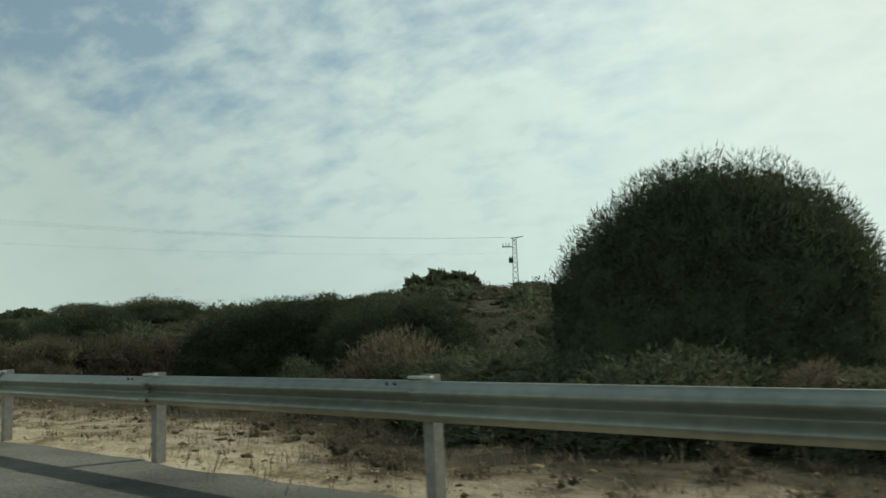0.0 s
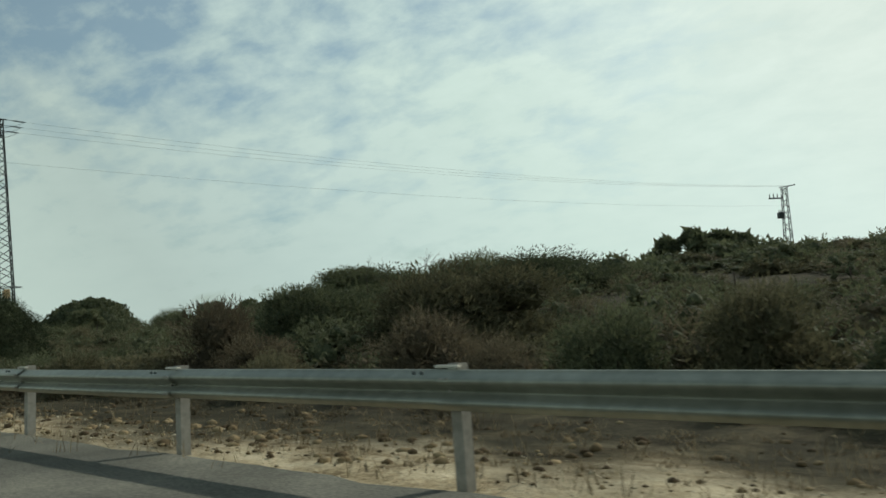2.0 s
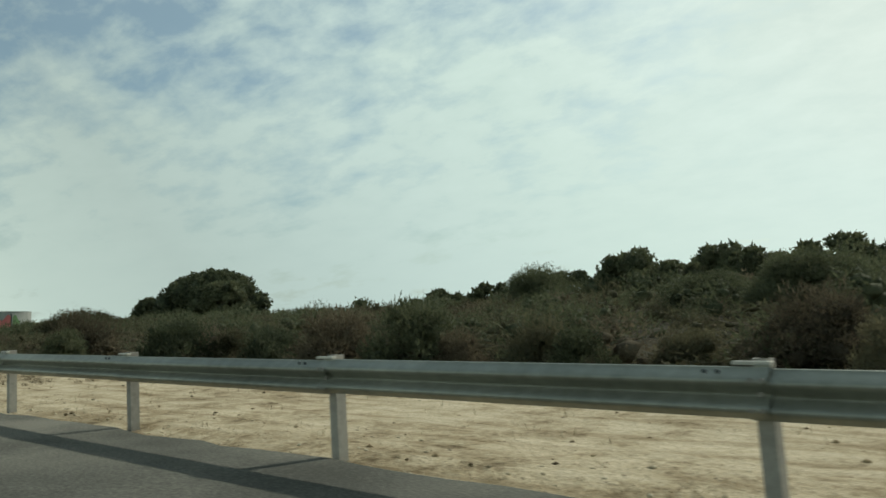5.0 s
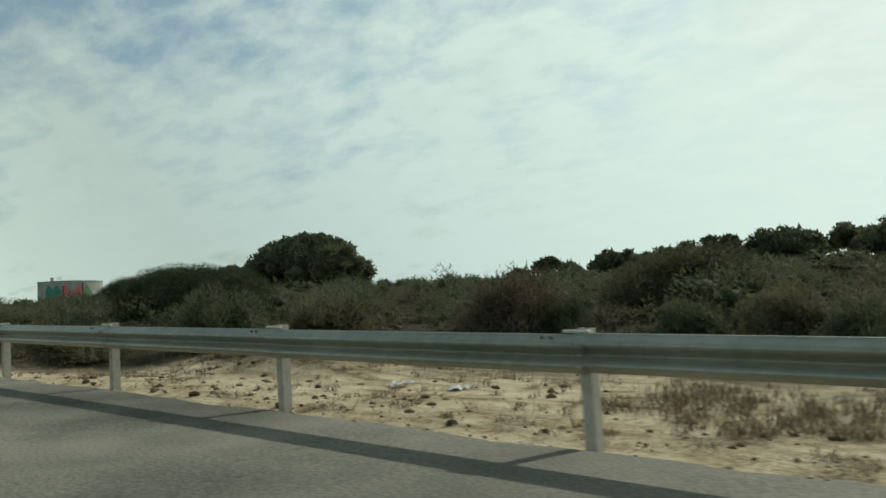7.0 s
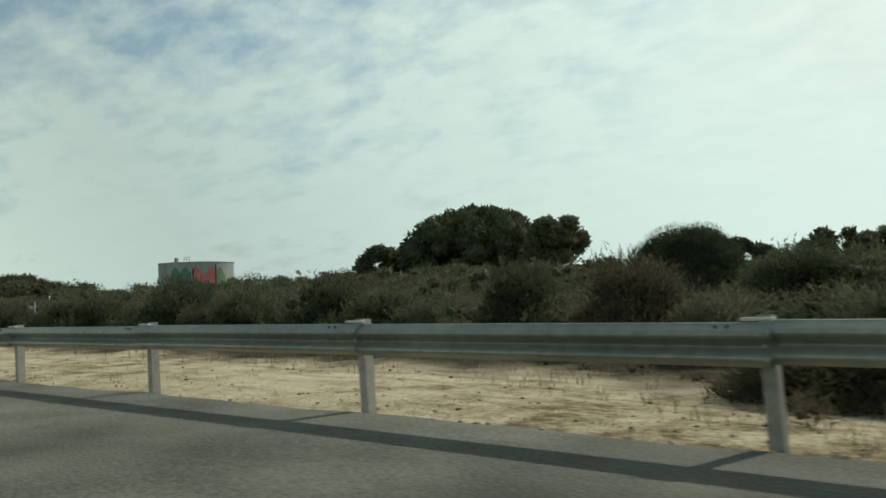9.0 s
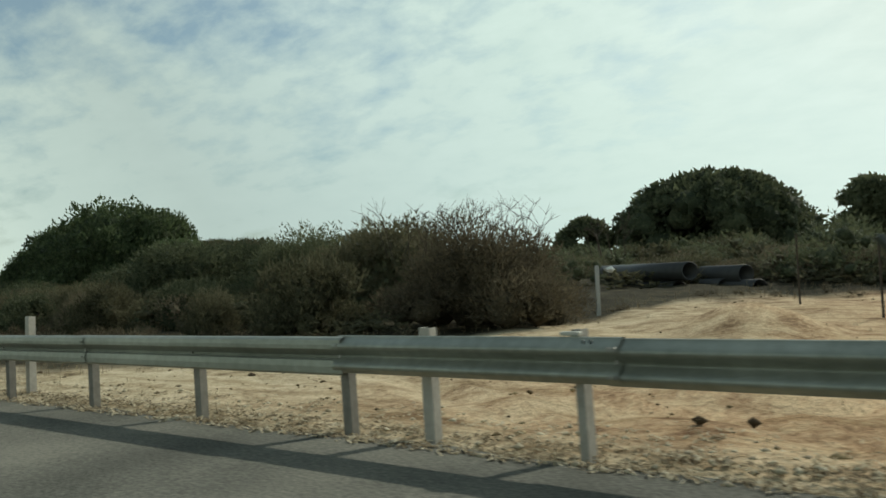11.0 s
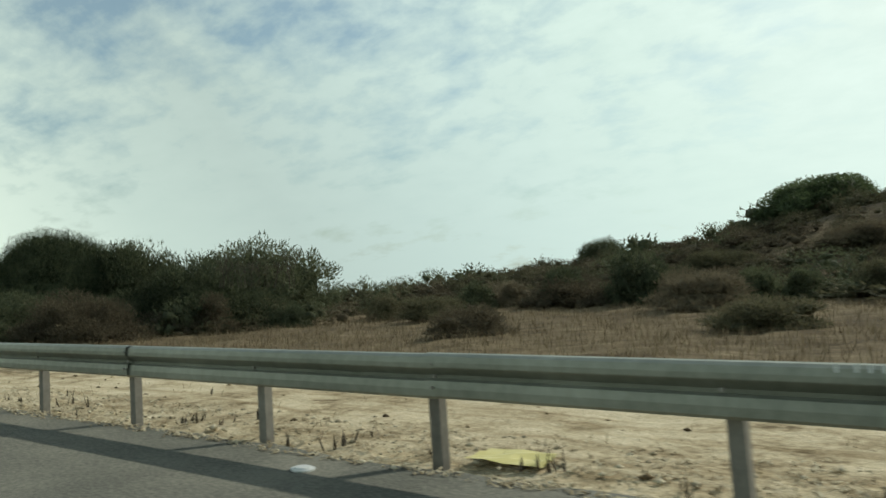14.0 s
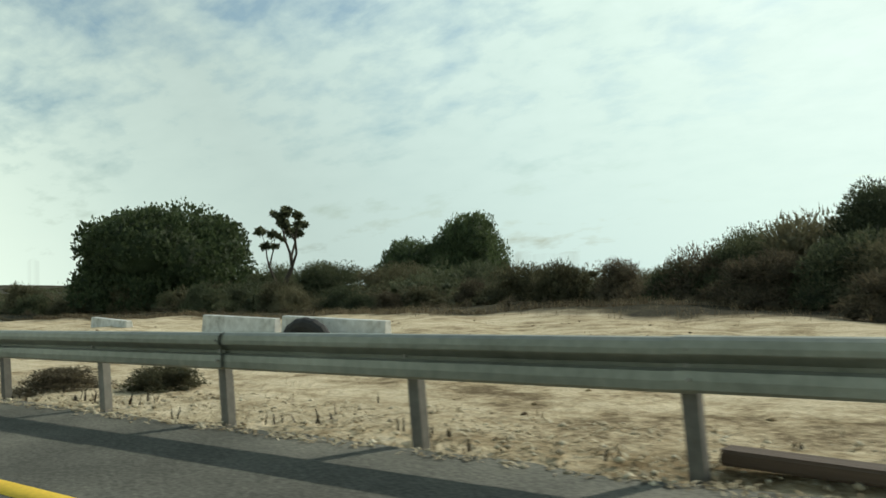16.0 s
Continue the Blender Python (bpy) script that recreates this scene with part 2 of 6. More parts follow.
M_GROUND = ground_material()
M_STEEL = material("galvanised_steel", ((0.3, (0.165, 0.173, 0.140)), (0.5, (0.242, 0.251, 0.205)), (0.75, (0.34, 0.346, 0.288))), scale=9, big=0.9, rough=0.45, metal=0.42, bump=0.1, bump_scale=60, per_object=0.12)
M_POST = material("weathered_post_steel", ((0.3, (0.20, 0.19, 0.165)), (0.55, (0.34, 0.325, 0.285)), (0.8, (0.45, 0.43, 0.38))), scale=14, big=2, rough=0.7, metal=0.25, per_object=0.25)
M_BRACKET = material("pale_bracket_steel", ((0.3, (0.36, 0.35, 0.30)), (0.7, (0.55, 0.53, 0.46))), scale=9, rough=0.6, metal=0.1)
# brown-grey post steel; the shade on the front faces is mixed into its colour
M_POST_SHADED = material("shaded_brown_post_steel", ((0.3, (0.10, 0.094, 0.080)), (0.55, (0.165, 0.155, 0.132)), (0.8, (0.25, 0.235, 0.20))), scale=14, big=2, rough=0.75, metal=0.2, per_object=0.35)
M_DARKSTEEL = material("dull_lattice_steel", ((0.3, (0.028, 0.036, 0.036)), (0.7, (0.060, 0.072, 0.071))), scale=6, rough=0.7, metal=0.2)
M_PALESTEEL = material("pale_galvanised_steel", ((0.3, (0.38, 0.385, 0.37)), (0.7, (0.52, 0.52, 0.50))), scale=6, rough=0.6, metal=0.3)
M_YELLOW = material("yellow_road_paint", ((0.3, (0.50, 0.31, 0.02)), (0.6, (0.80, 0.54, 0.04))), scale=30, big=2, rough=0.8)
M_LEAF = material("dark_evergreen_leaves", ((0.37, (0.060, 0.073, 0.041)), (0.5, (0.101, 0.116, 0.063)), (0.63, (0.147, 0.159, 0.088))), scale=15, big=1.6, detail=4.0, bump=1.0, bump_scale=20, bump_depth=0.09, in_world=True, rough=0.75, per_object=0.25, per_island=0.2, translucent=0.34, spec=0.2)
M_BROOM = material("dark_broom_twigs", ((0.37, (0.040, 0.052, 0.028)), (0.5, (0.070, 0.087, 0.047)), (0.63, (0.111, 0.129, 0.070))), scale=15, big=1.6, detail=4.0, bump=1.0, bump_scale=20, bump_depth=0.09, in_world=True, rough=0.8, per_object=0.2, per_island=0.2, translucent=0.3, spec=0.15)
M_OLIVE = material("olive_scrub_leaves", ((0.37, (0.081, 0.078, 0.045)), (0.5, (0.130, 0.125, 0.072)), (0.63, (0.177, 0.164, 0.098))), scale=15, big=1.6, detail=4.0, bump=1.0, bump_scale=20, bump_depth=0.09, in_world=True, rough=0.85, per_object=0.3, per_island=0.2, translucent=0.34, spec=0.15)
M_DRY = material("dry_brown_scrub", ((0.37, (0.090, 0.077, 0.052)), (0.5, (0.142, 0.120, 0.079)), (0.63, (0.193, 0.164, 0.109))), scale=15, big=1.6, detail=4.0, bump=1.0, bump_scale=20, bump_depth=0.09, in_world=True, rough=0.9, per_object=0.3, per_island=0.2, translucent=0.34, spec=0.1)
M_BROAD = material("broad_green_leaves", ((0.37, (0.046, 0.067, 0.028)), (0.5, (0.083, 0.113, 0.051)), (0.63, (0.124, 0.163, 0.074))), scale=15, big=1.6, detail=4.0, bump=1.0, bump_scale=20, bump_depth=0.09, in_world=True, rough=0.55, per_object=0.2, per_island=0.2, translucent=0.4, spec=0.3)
M_WEED = material("fresh_green_weed", ((0.25, (0.08, 0.11, 0.05)), (0.5, (0.15, 0.19, 0.09)), (0.8, (0.24, 0.27, 0.14))), scale=3, rough=0.7, per_island=0.5, translucent=0.35, spec=0.2)
M_BARK = material("grey_brown_bark", ((0.3, (0.035, 0.028, 0.020)), (0.7, (0.085, 0.068, 0.05))), scale=8, rough=0.95, bump=0.6, stretch_to=(1, 1, 0.3))
M_STRAW = material("dry_straw_grass", ((0.25, (0.22, 0.175, 0.105)), (0.5, (0.40, 0.34, 0.225)), (0.8, (0.58, 0.52, 0.38))), scale=2.0, big=0.15, rough=0.95, per_island=0.5, translucent=0.2, spec=0.1)
M_BROWNGRASS = material("dead_brown_grass", ((0.25, (0.10, 0.078, 0.048)), (0.5, (0.20, 0.158, 0.10)), (0.8, (0.31, 0.25, 0.155))), scale=2.0, big=0.15, rough=0.95, per_island=0.5, translucent=0.15, spec=0.1)
M_FIELD = material("bleached_field_grass", ((0.25, (0.115, 0.088, 0.053)), (0.5, (0.205, 0.160, 0.100)), (0.8, (0.32, 0.26, 0.165))), scale=1.2, big=0.12, rough=0.95, per_island=0.4, translucent=0.2, spec=0.1)
M_STONE = material("pale_limestone", ((0.3, (0.26, 0.215, 0.14)), (0.6, (0.46, 0.40, 0.28)), (0.8, (0.60, 0.54, 0.40))), scale=7, rough=0.95, bump=0.6, per_island=0.4)

# ---- building helpers ----


def part(name, bm, mat, parent=None, label="", smooth=False):
    me = bpy.data.meshes.new(name)
    bm.to_mesh(me)
    bm.free()
    if smooth:
        for p in me.polygons:
            p.use_smooth = True
    me.materials.append(mat)
    ob = new(name, me)
    if parent is not None:
        ob.parent = parent
    if label:
        ob["label"] = label
    return ob


def raw_mesh(name, verts, faces, mat, parent=None, smooth=False):
    me = bpy.data.meshes.new(name)
    verts, faces = np.asarray(verts, dtype=np.float32), np.asarray(faces, dtype=np.int32)
    k = faces.shape[1]
    me.vertices.add(len(verts))
    me.vertices.foreach_set("co", verts.ravel())
    me.loops.add(faces.size)
    me.loops.foreach_set("vertex_index", faces.ravel())
    me.polygons.add(len(faces))
    me.polygons.foreach_set("loop_start", np.arange(0, faces.size, k, dtype=np.int32))
    me.update(calc_edges=True)
    me.validate()
    if smooth:
        me.polygons.foreach_set("use_smooth", np.ones(len(faces), dtype=bool))
    me.materials.append(mat)
    ob = new(name, me)
    if parent is not None:
        ob.parent = parent
    return ob


def box(bm, lo, hi, bevel=0.0):
    g = bmesh.ops.create_cube(bm, size=1.0)
    vs = g["verts"]
    for v in vs:
        v.co = Vector([lo[i] + (v.co[i] + 0.5) * (hi[i] - lo[i]) for i in range(3)])
    if bevel:
        es = list({e for v in vs for e in v.link_edges})
        bmesh.ops.bevel(bm, geom=es, offset=bevel, segments=1, affect="EDGES")
    return vs


def bar(bm, a, b, r, sides=6, r2=None):
    a, b = Vector(a), Vector(b)
    d = b - a
    g = bmesh.ops.create_cone(bm, cap_ends=True, segments=sides, radius1=r, radius2=r if r2 is None else r2, depth=d.length)
    m = Matrix.Translation((a + b) / 2) @ d.to_track_quat("Z", "Y").to_matrix().to_4x4()
    bmesh.ops.transform(bm, matrix=m, verts=g["verts"])
    return g["verts"]


def empty(name, m=None):
    ob = new(name)
    ob.empty_display_size = 0.2
    if m is not None:
        ob.matrix_world = m
    return ob

# ---- ground ----
HILL_S = (-200, -40, 40, 110, 180, 250, 300, 350, 450, 700)
HILL_LAT = (-30, 3, 12, 25, 45, 100, 200, 420, 1500)
HILL = np.array((
    (0, 0, 0.3, 0.9, 2.0, 8.5, 13, 17, 20),
    (0, 0, 0.3, 0.9, 2.0, 7.6, 12, 17, 20),
    (0, 0, 0.4, 1.6, 4.6, 10.5, 13, 16, 20),
    (0, 0, 0.1, 0.5, 1.3, 3.9, 6, 10, 16),
    (0, 0, 0.0, 0.4, 1.0, 3.0, 4.2, 8, 14),
    (0, 0, 0.5, 1.6, 2.4, 5.0, 6, 8, 14),
    (0, 0, 0.0, 0.5, 2.0, 5.5, 6, 8, 12),
    (0, 0, -0.1, -0.3, -0.7, -2.8, -7, -16, -55),
    (0, 0, -0.3, -0.8, -1.6, -5, -10, -20, -60),
    (0, 0, -0.3, -0.8, -1.6, -5, -10, -20, -60)))


def smooth_noise(x, y, k):
    return (np.sin(x * 0.61 * k + 1.3) * np.cos(y * 0.53 * k - 0.4) + 0.6 * np.sin(x * 1.37 * k - y * 1.11 * k + 2.0) + 0.4 * np.cos(x * 2.9 * k + y * 2.3 * k)) / 2.0


def hill(s, lat):
    """Ground over the road's own level."""
    s, lat = np.asarray(s, float), np.asarray(lat, float)
    i = np.clip(np.searchsorted(HILL_S, s) - 1, 0, len(HILL_S) - 2)
    a = np.clip((s - np.take(HILL_S, i)) / (np.take(HILL_S, i + 1) - np.take(HILL_S, i)), 0, 1)
    a = a * a * (3 - 2 * a)
    j = np.clip(np.searchsorted(HILL_LAT, lat) - 1, 0, len(HILL_LAT) - 2)
    b = np.clip((lat - np.take(HILL_LAT, j)) / (np.take(HILL_LAT, j + 1) - np.take(HILL_LAT, j)), 0, 1)
    h = (HILL[i, j] * (1 - b) + HILL[i, j + 1] * b) * (1 - a) + (HILL[i + 1, j] * (1 - b) + HILL[i + 1, j + 1] * b) * a
    rough = np.clip((lat - 0.6) / 6, 0, 1)
    h = h + rough * (0.10 * smooth_noise(s, lat, 1.1) + 0.30 * np.clip(lat / 30, 0, 1) * smooth_noise(s, lat, 0.22))
    h = h + np.clip((lat - 0.3) / 1.0, 0, 1) * 0.025 * smooth_noise(s, lat, 5.0)
    # a rise behind the field, and the churned clay beside the track
    h = h + 2.3 * np.exp(-((s - 284) / 16) ** 2 - ((lat - 51) / 16) ** 2) + 3.2 * np.exp(-((s - 271) / 11) ** 2 - ((lat - 44) / 10) ** 2)
    h = h + 0.22 * np.exp(-((s - 206) / 13) ** 4) * np.clip((lat - 0.6) / 1.5, 0, 1) * np.exp(-(lat / 9) ** 4) * smooth_noise(s, lat * 1.6, 3.4)
    # washed-out ledges in the clay
    h = h - 0.34 * np.exp(-((s - 206) / 10) ** 4) * np.clip((lat - 0.6) / 4.6, 0, 1)
    for at, rise in ((1.5, 0.11), (2.7, 0.13), (4.2, 0.10)):
        edge = at + 0.35 * np.sin(s * 0.55 + at) + 0.2 * np.sin(s * 1.7 + 2 * at)
        h = h + rise * np.exp(-((s - 206) / 10) ** 4) * np.clip((lat - edge) / 0.22, 0, 1)
    # a dip in the first hill's crest
    h = h - 1.3 * np.exp(-((s + 2) / 15) ** 2) * np.clip((lat - 55) / 35, 0, 1)
    # ditch beside the rail
    h = h - 0.75 * np.exp(-((s - 145) / 19) ** 4) * np.exp(-((lat - 2.6) / 1.6) ** 2)
    # pale earth heaped along the broken asphalt
    h = h + 0.10 * np.exp(-((s - 144) / 5) ** 4) * np.exp(-((lat - 0.75) / 0.55) ** 2) * (0.75 + 0.35 * np.sin(s * 2.3))
    # low spoil heaps beside the track
    for cs, cl, r, top in SPOIL:
        h = h + top * np.exp(-(((s - cs) / r) ** 2 + ((lat - cl) / (r * 0.7)) ** 2))
    # under the asphalt the earth lies a little lower
    return h - 0.05 * np.clip((0.25 - lat) / 0.1, 0, 1)


def datum(s, lat):
    """The level that the hills rise from: the road's own nearby, the plain's far off."""
    fade = np.clip(1 - (np.asarray(lat, float) - 60) / 200, 0, 1)
    return road_z(np.clip(s, -299, 899)) * fade + (1 - fade) * np.interp(s, (305, 340, 400), (0.0, -3.8, -5.4))


SPOIL = ((121.2, 3.2, 1.3, 0.5), (139.0, 4.6, 1.5, 0.45), (215.6, 9.6, 1.0, 0.50), (203.0, 5.4, 2.2, 0.35), (208.5, 4.6, 1.3, 0.30), (129.5, 2.4, 1.6, 0.5))


def ground_sheet():
    ss = np.concatenate([np.arange(-1500, -100, 60), np.arange(-100, -60, 4), np.arange(-60, 380, 0.5), np.arange(380, 460, 4), np.arange(460, 1800, 60)])
    ll = np.concatenate([[-1500, -700, -300, -120, -50, -25, -15], np.arange(-12, 0.1, 4), np.arange(0.15, 8, 0.35), np.arange(8, 20, 0.8), np.arange(20, 60, 2.5), np.arange(60, 200, 10), [220, 260, 320, 400, 520, 700, 1000, 1500, 2400]])
    gs, gl = np.meshgrid(ss, ll, indexing="ij")
    x, y = world_xy(np.clip(gs, -299, 899), gl)
    q = heading(gs)
    over = gs - np.clip(gs, -299, 899)
    x, y = x - np.cos(q) * over, y - np.sin(q) * over
    z = datum(gs, np.abs(gl)) + hill(gs, gl)
    far = np.clip((np.maximum(np.abs(gl), np.abs(gs - 140) - 300) - 500) / 900, 0, 1)
    z = z * (1 - far) + np.interp(gs, (305, 420), (-6.0, -85.0)) * far
    n, m = gs.shape
    idx = np.arange(n * m).reshape(n, m)
    f = np.stack([idx[:-1, :-1], idx[:-1, 1:], idx[1:, 1:], idx[1:, :-1]], -1).reshape(-1, 4)
    ob = raw_mesh("ground", np.stack([x, y, z], -1).reshape(-1, 3), f, M_GROUND, smooth=True)
    wob = smooth_noise(gs, gl, 1.7) * 0.8 + smooth_noise(gs, gl, 0.4) * 0.8 + smooth_noise(gs, gl, 4.0) * 0.4
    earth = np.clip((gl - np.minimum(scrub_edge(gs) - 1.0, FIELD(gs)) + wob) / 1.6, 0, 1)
    ochre = np.exp(-((gs - 207) / 11) ** 4) + np.exp(-((gs - 62) / 10) ** 4) * np.clip((gl - 8) / 4, 0, 1)
    ochre = ochre * np.clip(gl, 0, 1)
    for cs, cl in ((129.5, 2.4), (121.2, 3.2)):
        earth = np.maximum(earth, 0.85 * np.exp(-(((gs - cs) / 1.5) ** 2 + ((gl - cl) / 1.1) ** 2)))
    # earth colour mixed into the sand along the first stretch and around s 46
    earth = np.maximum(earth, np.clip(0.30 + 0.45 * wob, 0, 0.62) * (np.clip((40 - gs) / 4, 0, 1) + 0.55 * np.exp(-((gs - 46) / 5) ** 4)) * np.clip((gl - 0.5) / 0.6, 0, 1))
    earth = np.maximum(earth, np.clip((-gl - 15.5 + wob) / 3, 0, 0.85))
    # dead grass over the field, between the sand and the far scrub
    turf = np.clip((gs - 238 + 3 * wob) / 8, 0, 1) * np.clip((303 + 0.3 * (gl - 8) - gs + 3 * wob) / 6, 0, 1) * np.clip((gl - FIELD(gs) + 0.6 * wob) / 1.2, 0, 1) * np.clip((np.interp(gs, (262, 282, 288), (44, 44, 31)) - gl + 2 * wob) / 6, 0, 1)
    ob.data.attributes.new("along_across", "FLOAT_VECTOR", "POINT").data.foreach_set("vector", np.stack([gs, gl, gs * 0], -1).astype(np.float32).ravel())
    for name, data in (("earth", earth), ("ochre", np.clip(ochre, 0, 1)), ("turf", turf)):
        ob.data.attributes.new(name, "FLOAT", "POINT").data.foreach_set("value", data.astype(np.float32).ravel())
    return tagged(ob, "pale sandy verge running up into dark scrubby hillside", "ground", kind="structure")


def FIELD(s):
    """How far out the bare pale sand reaches."""
    return np.interp(s, (-80, -34, -30, -14, -5, 6, 12, 36.3, 39.3, 46, 55, 59, 88, 93, 103, 106, 126, 129, 133, 136, 144, 148, 168, 172, 200, 211.5, 214, 219, 221.5, 225, 238, 256, 280, 290, 303, 308, 312, 330, 450), (-0.1, -0.1, 2.0, 2.4, 0.9, 0.5, -0.6, -0.6, 3, 14, 14, 5.0, 5.0, 0.3, 0.3, 3.4, 3.4, 0.1, 0.1, 1.0, 1.0, 0.8, 0.8, 3.0, 5, 7, 18, 16, 4, 1.3, 1.3, 3.2, 4.0, 2.8, 2.6, 3.0, 10, 15, 15))


EDGE_S = (-80, -34, -29, -5, 18, 27, 38, 41.5, 45, 55.5, 59, 85, 96, 104, 118, 130, 167, 172, 195, 205, 212.3, 214.3, 219, 222, 240, 252, 260, 268, 276, 288, 295, 299, 309, 325, 450)
EDGE = (2.2, 2.2, 5.2, 5, 4.0, 1.5, 1.5, 5.5, 18, 18, 7.5, 7.5, 2.6, 6, 11, 1.7, 1.7, 6, 9, 9, 9.5, 20, 17, 7, 8, 14, 15, 14, 20, 22, 20, 10, 14, 20, 20)


def scrub_edge(s):
    return np.interp(s, EDGE_S, EDGE)


def ribbon(name, lat0, lat1, z, mat, s0, s1, step=1.0, wobble=0.0, thick=0.06):
    ss = np.arange(s0, s1 + step, step)
    outer = lat1 + wobble * (smooth_noise(ss, ss * 0, 2.3) + 0.6 * smooth_noise(ss, ss * 0 + 5, 7.0))
    rows = []
    for l, zz in ((np.full_like(ss, lat0), z - thick), (np.full_like(ss, lat0), z), (outer, z), (outer + 0.02, z - thick)):
        x, y = world_xy(ss, l)
        rows.append(np.stack([x, y, road_z(ss) + zz], -1))
    v = np.stack(rows, 1)
    n = len(ss)
    idx = np.arange(n * 4).reshape(n, 4)
    f = np.concatenate([np.stack([idx[:-1, k], idx[:-1, k + 1], idx[1:, k + 1], idx[1:, k]], -1) for k in range(3)])
    return raw_mesh(name, v.reshape(-1, 3), f, mat)


ground_sheet()
road = ribbon("road", -15, -0.05, 0.0, M_ASPHALT, -298, 890, 0.5, 0.09, 0.12)
along = np.repeat(np.arange(-298, 890.5, 0.5), 4)
road.data.attributes.new("wear", "FLOAT", "POINT").data.foreach_set("value", (np.interp(along, (80, 92, 128, 134, 144, 149, 160), (0, 0.26, 0.26, 0.42, 0.42, 0.2, 0)) + 0.8 * np.exp(-((along - 35) / 17) ** 4)).astype(np.float32))
tagged(road, "worn grey asphalt road and hard shoulder", "road", kind="structure")
tagged(ribbon("edge_line", -2.06, -1.90, 0.004, M_YELLOW, 281, 420, 1.0, 0.0, 0.003), "painted yellow line along the shoulder", "road marking", kind="structure")

# ---- guardrail ----
def slope(s):
    return float(np.interp(s, SLOPE_S, SLOPE))


def on_grade(s, lat, z=0.0):
    """Like stand, but leaning with the road's slope."""
    return Matrix.LocRotScale(at_road(s, lat, z), Euler((0, slope(s), float(heading(s)))), Vector((1, 1, 1)))


A_STEP, A_FIRST, B_STEP = 3.84, -39.849, 2.009
POST_SHIFT = {126: 0.19, 127: -0.18, 128: -0.14}
POST_LEAN = -0.045  # the posts lean a little forward along the road


def wave_profile(height, soft):
    """The folded section of the beam, from its top edge down: (outward, up)."""
    if soft:
        zs = np.linspace(1, 0.065, 31)
        out = [(0.045 - 0.085 * (0.5 - 0.5 * math.cos(4 * math.pi * z)) ** 0.8, z * height) for z in zs]
        return [(0.092, height - 0.022), (0.084, height - 0.006), (0.070, height + 0.003), (0.056, height + 0.004)] + out
    pts = ((0.055, 0.99), (0.04, 1.0), (0.0, 0.985), (-0.028, 0.93), (-0.036, 0.80), (-0.036, 0.70), (-0.030, 0.672), (0.036, 0.51), (0.042, 0.43), (0.006, 0.408), (-0.008, 0.385), (-0.016, 0.22), (-0.016, 0.06), (0.0, 0.0))
    return [(o, z * height) for o, z in pts]


def beam_mesh(name, length, profile, top, parent):
    bm = bmesh.new()
    t = 0.004
    low = top - max(z for _, z in profile)
    rings = []
    for x in (0.06, -length - 0.06):
        lap = 0.004 if x > 0 else 0.0
        front = [bm.verts.new((x, o - lap, low + z)) for o, z in profile]
        back = [bm.verts.new((x, o + t - lap, low + z)) for o, z in profile]
        rings.append(front + back[::-1])
    n = len(rings[0])
    for i in range(n):
        bm.faces.new((rings[0][i], rings[0][(i + 1) % n], rings[1][(i + 1) % n], rings[1][i]))
    bmesh.ops.recalc_face_normals(bm, faces=bm.faces)
    return part(name, bm, M_STEEL, parent, smooth=False)


def channel_post(parent, x, lat, top, wide=0.11, deep=0.09, name="post", mat=None):
    bm = bmesh.new()
    t = 0.008
    lean = Matrix.Shear("XY", 4, (POST_LEAN, 0))
    for lo, hi in (((x - wide / 2, lat, -0.3), (x + wide / 2, lat + t, top)), ((x - wide / 2, lat + t, -0.3), (x - wide / 2 + t, lat + deep, top)), ((x + wide / 2 - t, lat + t, -0.3), (x + wide / 2, lat + deep, top))):
        box(bm, lo, hi)
    bmesh.ops.transform(bm, matrix=lean, space=Matrix.Translation((0, 0, -0.35)), verts=bm.verts)
    return part(name, bm, mat or M_POST, parent)


def bolt(parent, x, y, z, r=0.016):
    bm = bmesh.new()
    bar(bm, (x, y + 0.01, z), (x, y - 0.014, z), r, 6)
    return part("bolt", bm, M_POST, parent)


def rail_segment_a():
    root = empty("guardrail_segment")
    beam_mesh("beam", A_STEP, wave_profile(0.315, True), 0.862, root)
    channel_post(root, 0, 0.106, 0.905, 0.10, 0.11)
    bm = bmesh.new()
    box(bm, (-0.04, 0.045, 0.60), (0.05, 0.10, 0.878), 0.006)
    part("spacer", bm, M_STEEL, root)
    bm = bmesh.new()
    box(bm, (-0.17, 0.05, 0.868), (0.055, 0.105, 0.893), 0.005)
    part("top_bracket", bm, M_BRACKET, root, "pale bracket over the post head")
    for x, z in ((0.03, 0.79), (0.03, 0.62), (-0.03, 0.79), (-0.03, 0.62), (0.0, 0.705)):
        bolt(root, x, -0.036 if z != 0.705 else 0.03, z)
    for x in (-0.22, -0.30):
        bm = bmesh.new()
        bar(bm, (x, -0.030, 0.835), (x, -0.046, 0.838), 0.014, 6)
        part("bolt", bm, M_DARKSTEEL, root)
    return tagged(root, "galvanised steel guardrail beam on a channel post", "guardrail", "guardrail segments")


def rail_segment_b():
    root = empty("guardrail_segment")
    beam_mesh("beam", 2 * B_STEP, wave_profile(0.31, False), 0.779, root)
    for x in (0, -B_STEP):
        channel_post(root, x, 0.075, 0.70, 0.095, 0.08, mat=M_POST_SHADED)
        bolt(root, x, 0.03, 0.779 - 0.31 * 0.51)
    for z in (0.55, 0.715):
        bolt(root, 0.03, -0.036, z, 0.011)
    return tagged(root, "angular galvanised guardrail beam on two slim posts", "guardrail", "guardrail segments")


